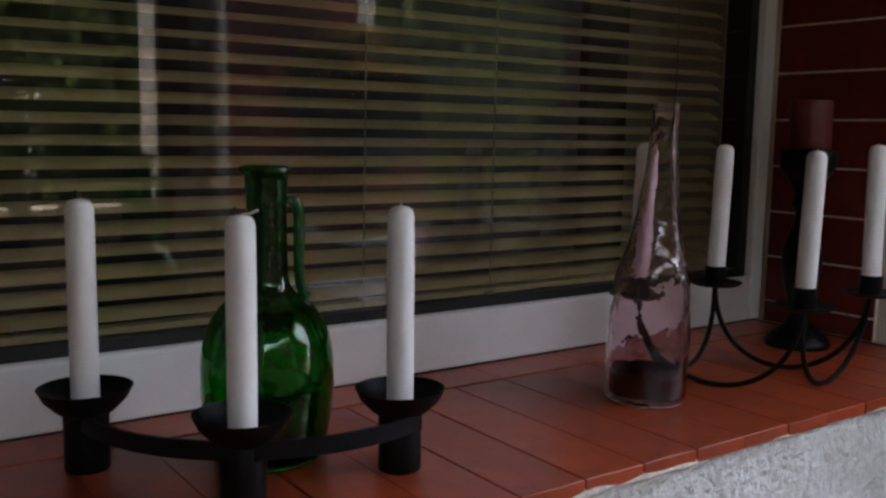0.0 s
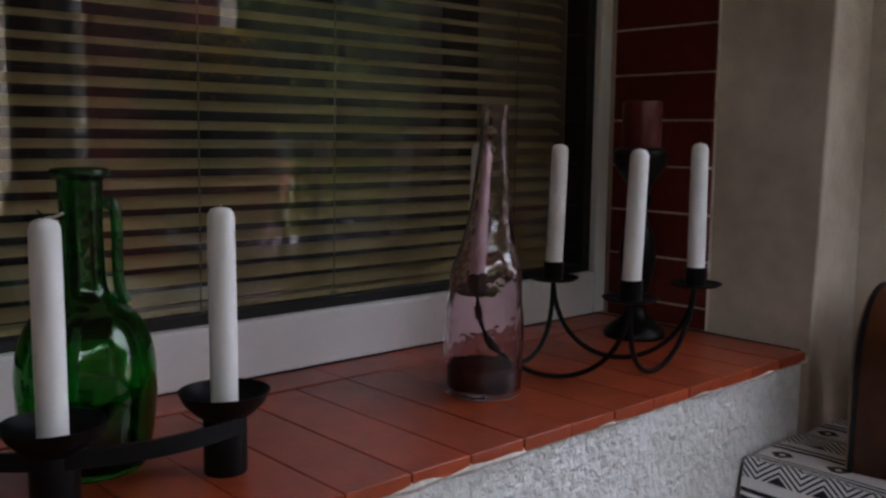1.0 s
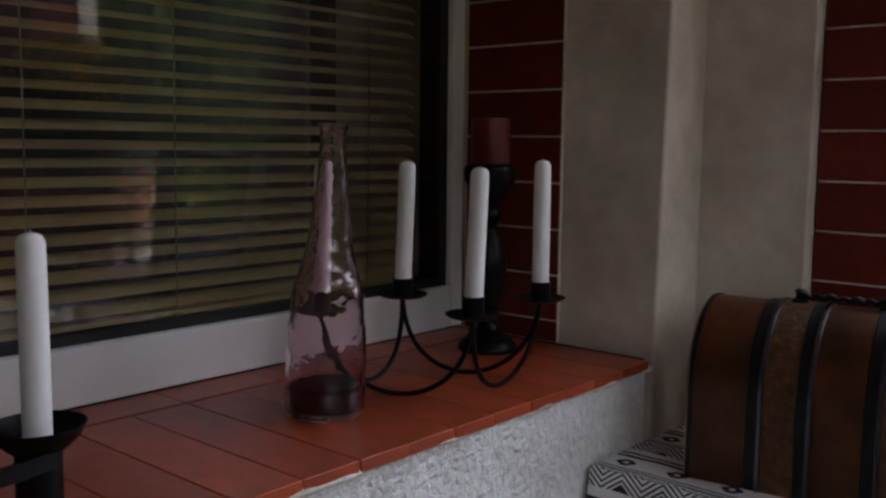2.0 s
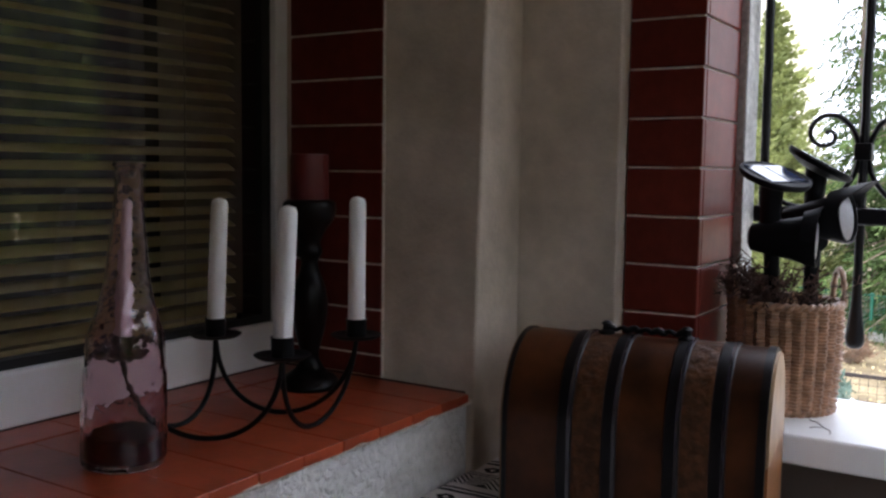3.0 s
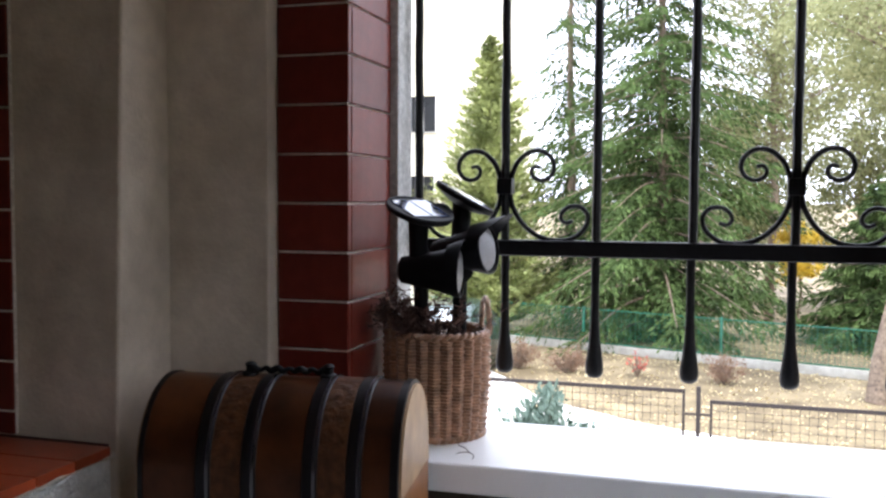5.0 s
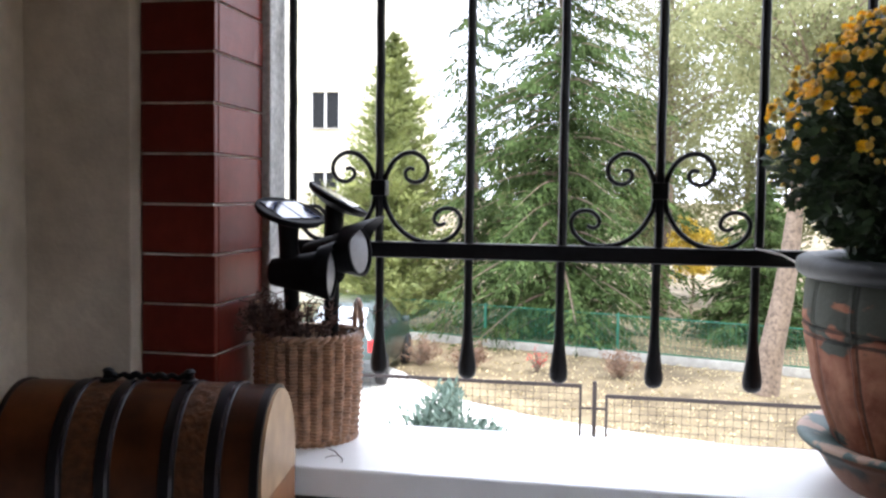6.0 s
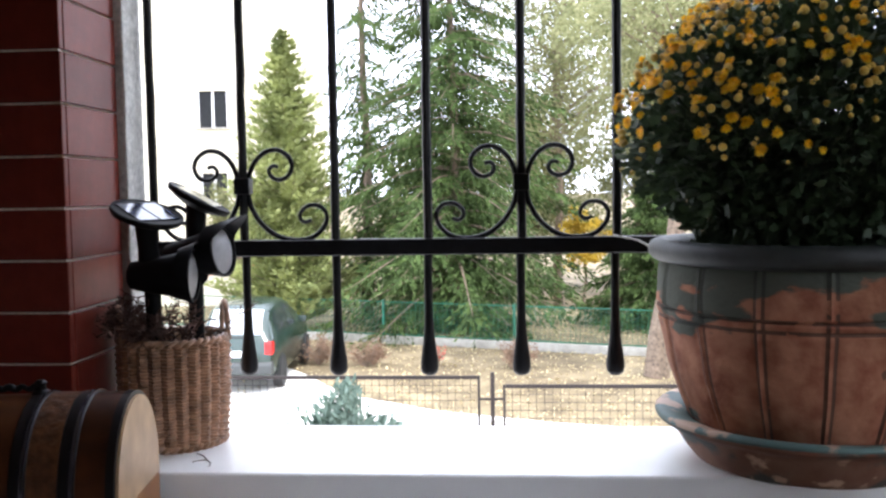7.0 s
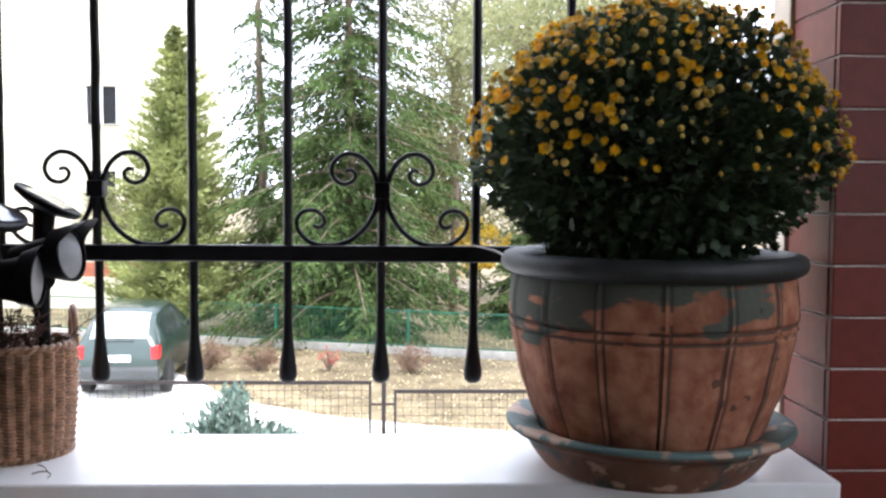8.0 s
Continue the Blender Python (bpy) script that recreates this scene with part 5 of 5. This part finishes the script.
shrub("juniper_shrub", "small blue-green juniper in the front yard", (10.6, 2.75, G), 1.22, 0.26, M_JUNIPER, 21, 900, 0.08)
shrub("dry_shrub", "leafless brown shrub by the fence", (20.6, 4.05, G), 0.75, 0.5, M_DRYBUSH, 22, 1300, 0.06)
shrub("dry_shrub", "leafless brown shrub by the fence", (20.4, 2.95, G), 0.65, 0.5, M_DRYBUSH, 23, 1300, 0.06)
shrub("dry_shrub", "leafless brown shrub by the fence", (20.2, -0.4, G), 0.7, 0.45, M_DRYBUSH, 24, 1300, 0.06)
shrub("red_shrub", "small shrub with red autumn leaves", (20.5, 1.39, G), 0.66, 0.24, M_REDBUSH, 25, 110, 0.07)

# leaf litter on the grass
r_ = random.Random(31)
V, Fc = [], []
for k in range(9000):
    x, y = r_.uniform(13.4, 30), r_.gauss(-1, 6)
    d = Vector((r_.uniform(-1, 1), r_.uniform(-1, 1), r_.uniform(0, 0.3))).normalized()
    blade(V, Fc, Vector((x, y, G + r_.uniform(0.006, 0.03))), d, r_.uniform(0.035, 0.085), 0.022, r_)
me = bpy.data.meshes.new("fallen_leaves")
me.from_pydata(V, [], Fc)
me.materials.append(M_LITTER)
tagged(new("fallen_leaves", me), "yellow fallen leaves scattered on dry grass", "leaves", kind="stuff")

# green mesh fence on a low kerb
fence = thing("garden_fence", "green welded mesh fence on a low concrete kerb", "fence", (24.05, 4.47, G), math.degrees(math.atan2(-7.02, -2.2)))
SP = 3.5
for i in range(-4, 7):
    x = 1.55 + i * SP
    part("post", boxed(x - 0.03, x + 0.03, -0.03, 0.03, 0.0, 1.12, 0.006), M_FENCEGREEN, fence)
    bm = bmesh.new()
    box(bm, x + 0.04, x + SP - 0.04, -0.014, 0.014, 1.05, 1.08)
    box(bm, x + 0.04, x + SP - 0.04, -0.014, 0.014, 0.22, 0.25)
    for k in range(1, 28):
        box(bm, x + 0.04 + k * (SP - 0.08) / 28 - 0.003, x + 0.04 + k * (SP - 0.08) / 28 + 0.003, -0.003, 0.003, 0.25, 1.05)
    for k in range(1, 13):
        box(bm, x + 0.04, x + SP - 0.04, -0.006, -0.001, 0.25 + k * 0.0615 - 0.003, 0.25 + k * 0.0615 + 0.003)
    part("mesh_panel", bm, M_FENCEGREEN, fence, smooth=False)
    part("kerb", boxed(x, x + SP - 0.004, -0.07, 0.07, 0.0, 0.20, 0.015), M_KERB, fence, "pale concrete kerb")


# brown wire gates in front
def gate(y0, y1, x, ztop):
    g = thing("wire_gate", "brown steel framed wire mesh gate of the front yard", "gate", (x, y0, G), -90, group="front gates")
    w = y0 - y1
    h = ztop - G
    for a in (0.0, w):
        part("upright", boxed(a - 0.018, a + 0.018, -0.018, 0.018, 0.06, h, 0.003), M_RUST, g)
    part("top_bar", boxed(0.019, w - 0.019, -0.018, 0.018, h - 0.05, h, 0.003), M_RUST, g)
    part("bottom_bar", boxed(0.019, w - 0.019, -0.018, 0.018, 0.08, 0.116, 0.003), M_RUST, g)
    bm = bmesh.new()
    k = 0.11
    while k < w - 0.02:
        box(bm, k - 0.0028, k + 0.0028, -0.003, 0.003, 0.116, h - 0.036)
        k += 0.11
    k = 0.2
    while k < h - 0.05:
        box(bm, 0.019, w - 0.019, -0.006, -0.001, k - 0.0028, k + 0.0028)
        k += 0.11
    part("wire_mesh", bm, M_RUST, g, smooth=False)
    return g


gate(4.36, 0.17, 13.35, -1.43)
gate(-0.20, -4.3, 12.75, -1.43)
gate(8.7, 4.5, 13.5, -1.43)
post = thing("gate_post", "slim brown steel gate post", "post", (13.2, -0.03, G))
part("shaft", boxed(-0.03, 0.03, -0.03, 0.03, 0, 1.30, 0.004), M_RUST, post)
part("hinge_bar", boxed(-0.015, 0.015, -0.16, 0.20, 0.90, 0.93, 0.003), M_RUST, post)

# cream house in the distance
house = thing("house", "cream rendered house with a red plinth behind the garden", "house", (31.5, 15.0, G))
HW, HD, HH = 7.2, 9.0, 13.5
bm = bmesh.new()
wins = [(-5.10, 4.02, 1.0, 1.15), (-5.10, 6.78, 1.1, 1.25)]
ycuts = sorted({-HW, HW} | {w[0] - w[2] / 2 for w in wins} | {w[0] + w[2] / 2 for w in wins})
zcuts = sorted({1.55, HH} | {w[1] - w[3] / 2 for w in wins} | {w[1] + w[3] / 2 for w in wins})
for y0, y1 in zip(ycuts, ycuts[1:]):
    for z0, z1 in zip(zcuts, zcuts[1:]):
        ym, zm = (y0 + y1) / 2, (z0 + z1) / 2
        if not any(abs(ym - w[0]) < w[2] / 2 and abs(zm - w[1]) < w[3] / 2 for w in wins):
            box(bm, 0, 0.3, y0, y1, z0, z1)
bmesh.ops.remove_doubles(bm, verts=bm.verts, dist=0.0005)
box(bm, 0.3, HD, -HW, -HW + 0.3, 1.55, HH)
box(bm, 0.3, HD, HW - 0.3, HW, 1.55, HH)
part("wall", bm, M_FACADE, house, smooth=False)
part("plinth", boxed(-0.03, HD, -HW - 0.03, HW + 0.03, 0, 1.068), M_FACADE, house, smooth=False)
part("base_band", boxed(-0.05, HD, -HW - 0.05, HW + 0.05, 1.07, 1.548), M_PLINTH, house, "brick red band", smooth=False)
bm = bmesh.new()
vs = [bm.verts.new(p) for p in ((-0.6, -HW - 0.6, HH), (-0.6, HW + 0.6, HH), (HD + 0.6, HW + 0.6, HH), (HD + 0.6, -HW - 0.6, HH), (HD / 2, -HW - 0.6, HH + 2.6), (HD / 2, HW + 0.6, HH + 2.6))]
for f in ((0, 1, 5, 4), (3, 4, 5, 2), (0, 4, 3), (1, 2, 5), (0, 3, 2, 1)):
    bm.faces.new([vs[k] for k in f])
part("roof", bm, M_ROOF, house, smooth=False)
for y, z, w, h in wins:
    wnd = part("window", boxed(0.14, 0.16, y - w / 2, y + w / 2, z - h / 2, z + h / 2), M_FARPANE, house, "dark window pane", smooth=False)
    for a, b in ((y - w / 2, y - w / 2 + 0.07), (y + w / 2 - 0.07, y + w / 2), (y - 0.04, y + 0.04)):
        part("window_frame", boxed(0.08, 0.138, a, b, z - h / 2, z + h / 2), M_PVC, wnd, smooth=False)
    part("window_sill", boxed(-0.08, 0.1, y - w / 2 - 0.05, y + w / 2 + 0.05, z - h / 2 - 0.05, z - h / 2 - 0.002), M_KERB, wnd, smooth=False)


# parked hatchback
def extrude_profile(pts, w, taper=0.0, zt=None, bevel=0.0):
    """Side outline in x,z swept across the width; above zt the sides lean in by taper."""
    bm = bmesh.new()
    zmax = max(p[1] for p in pts)

    def half(z):
        return w - (taper * (z - zt) / (zmax - zt) if zt is not None and z > zt else 0.0)

    L = [bm.verts.new((x, half(z), z)) for x, z in pts]
    Rr = [bm.verts.new((x, -half(z), z)) for x, z in pts]
    for k in range(len(pts)):
        j = (k + 1) % len(pts)
        bm.faces.new((L[k], L[j], Rr[j], Rr[k]))
    bm.faces.new(L[::-1])
    bm.faces.new(Rr)
    bmesh.ops.recalc_face_normals(bm, faces=bm.faces)
    if bevel:
        bev(bm, bevel, 2)
    return bm


car = thing("parked_car", "dark green hatchback parked beyond the gate", "car", (17.5, 5.05, G + 0.02), 2.0)
car.scale = (1.03, 0.94, 1.12)
# x, roof height, half width at the roof, half width at the belt, underside
STATIONS = ((-0.02, 0.62, 0.60, 0.66, 0.40), (0.0, 0.88, 0.66, 0.76, 0.34), (0.07, 0.97, 0.66, 0.80, 0.30), (0.30, 1.22, 0.63, 0.83, 0.26), (0.55, 1.41, 0.61, 0.84, 0.24), (1.0, 1.49, 0.61, 0.85, 0.22), (1.7, 1.50, 0.60, 0.85, 0.22), (2.2, 1.42, 0.58, 0.85, 0.22), (2.9, 1.02, 0.64, 0.84, 0.22), (3.5, 0.90, 0.66, 0.80, 0.24), (3.85, 0.74, 0.60, 0.72, 0.28), (3.95, 0.60, 0.50, 0.60, 0.34))


def car_at(x):
    return [float(np.interp(x, [q[0] for q in STATIONS], [q[k] for q in STATIONS])) for k in range(1, 5)]


bm = bmesh.new()
rings = []
for x, zt, wt, wb, zb in STATIONS:
    belt = min(0.93, zt - 0.05)
    half = [(wb * 0.88, zb), (wb * 0.98, zb + 0.10), (wb * 1.01, (zb + belt) / 2 + 0.05), (wb * 0.97, belt), (wt + 0.02, zt - 0.055), (wt * 0.84, zt), (wt * 0.35, zt + 0.018)]
    rings.append([bm.verts.new((x, y, z)) for y, z in half + [(-y, z) for y, z in half[::-1]]])
for a_, b_ in zip(rings, rings[1:]):
    for k in range(14):
        bm.faces.new((a_[k], a_[(k + 1) % 14], b_[(k + 1) % 14], b_[k]))
bm.faces.new(rings[0][::-1])
bm.faces.new(rings[-1])
bmesh.ops.recalc_face_normals(bm, faces=bm.faces)
part("body", bm, M_CARPAINT, car)


def car_patch(rows):
    """A thin curved panel through rows of points."""
    bm = bmesh.new()
    g = [[bm.verts.new(p) for p in row] for row in rows]
    for a_, b_ in zip(g, g[1:]):
        for k in range(len(a_) - 1):
            bm.faces.new((a_[k], a_[k + 1], b_[k + 1], b_[k]))
    bmesh.ops.recalc_face_normals(bm, faces=bm.faces)
    bmesh.ops.solidify(bm, geom=bm.faces[:], thickness=0.006)
    return bm


rows_ = []
for x in np.linspace(0.10, 0.53, 7):
    zt, wt = car_at(x)[:2]
    rows_.append([(x - 0.012, v * wt * 0.86, zt + 0.022 - 0.012 * abs(v)) for v in np.linspace(-1, 1, 7)])
part("rear_window", car_patch(rows_), M_REARGLASS, car, "rear window reflecting the pale sky")
for sy in (1, -1):
    for xa, xb in ((0.62, 1.50), (1.58, 2.45)):
        rows_ = []
        for x in np.linspace(xa, xb, 6):
            zt, wt, wb, zb = car_at(x)
            lo, hi = (wb * 0.97, 0.93), (wt + 0.02, zt - 0.055)
            f0 = 0.10
            f1 = 0.86 if x > 0.75 else 0.6
            rows_.append([(x, sy * (lo[0] + (hi[0] - lo[0]) * f + 0.012), lo[1] + (hi[1] - lo[1]) * f) for f in (f0, f1)])
        part("side_window", car_patch(rows_), M_CARGLASS, car, "dark side window")
    part("tail_light", boxed(-0.03, 0.20, sy * 0.735 - 0.085, sy * 0.735 + 0.085, 0.68, 0.90, 0.03), M_TAIL, car, "red tail light")
    part("mirror", boxed(2.35, 2.47, sy * 0.93 - 0.09, sy * 0.93 + 0.09, 0.95, 1.07, 0.03), M_CARPAINT, car)
    for xw in (0.68, 3.15):
        wh = part("wheel", lathe([(0.17, -0.09), (0.28, -0.095), (0.30, -0.07), (0.305, 0.0), (0.30, 0.07), (0.28, 0.095), (0.17, 0.09)], 32), M_TYRE, car, "black tyre")
        wh.matrix_local = frame_z((0, sy, 0), (xw, sy * 0.785, 0.305))
        part("wheel_rim", lathe([(0.172, 0.05), (0.172, 0.085), (0.15, 0.09), (0.05, 0.075), (0.02, 0.08)], 24), M_RIM, wh, "silver rim")
part("bumper", extrude_profile([(-0.07, 0.36), (-0.08, 0.50), (-0.03, 0.56), (0.15, 0.56), (0.15, 0.32)], 0.80, 0.0, None, 0.02), M_BUMPER, car, "dark grey bumper")
part("number_plate", boxed(-0.035, -0.005, -0.26, 0.26, 0.64, 0.75, 0.004), M_PVC, car, "blank white plate")
part("wiper", boxed(0.04, 0.075, -0.30, 0.32, 0.965, 0.99, 0.004), M_BUMPER, car)
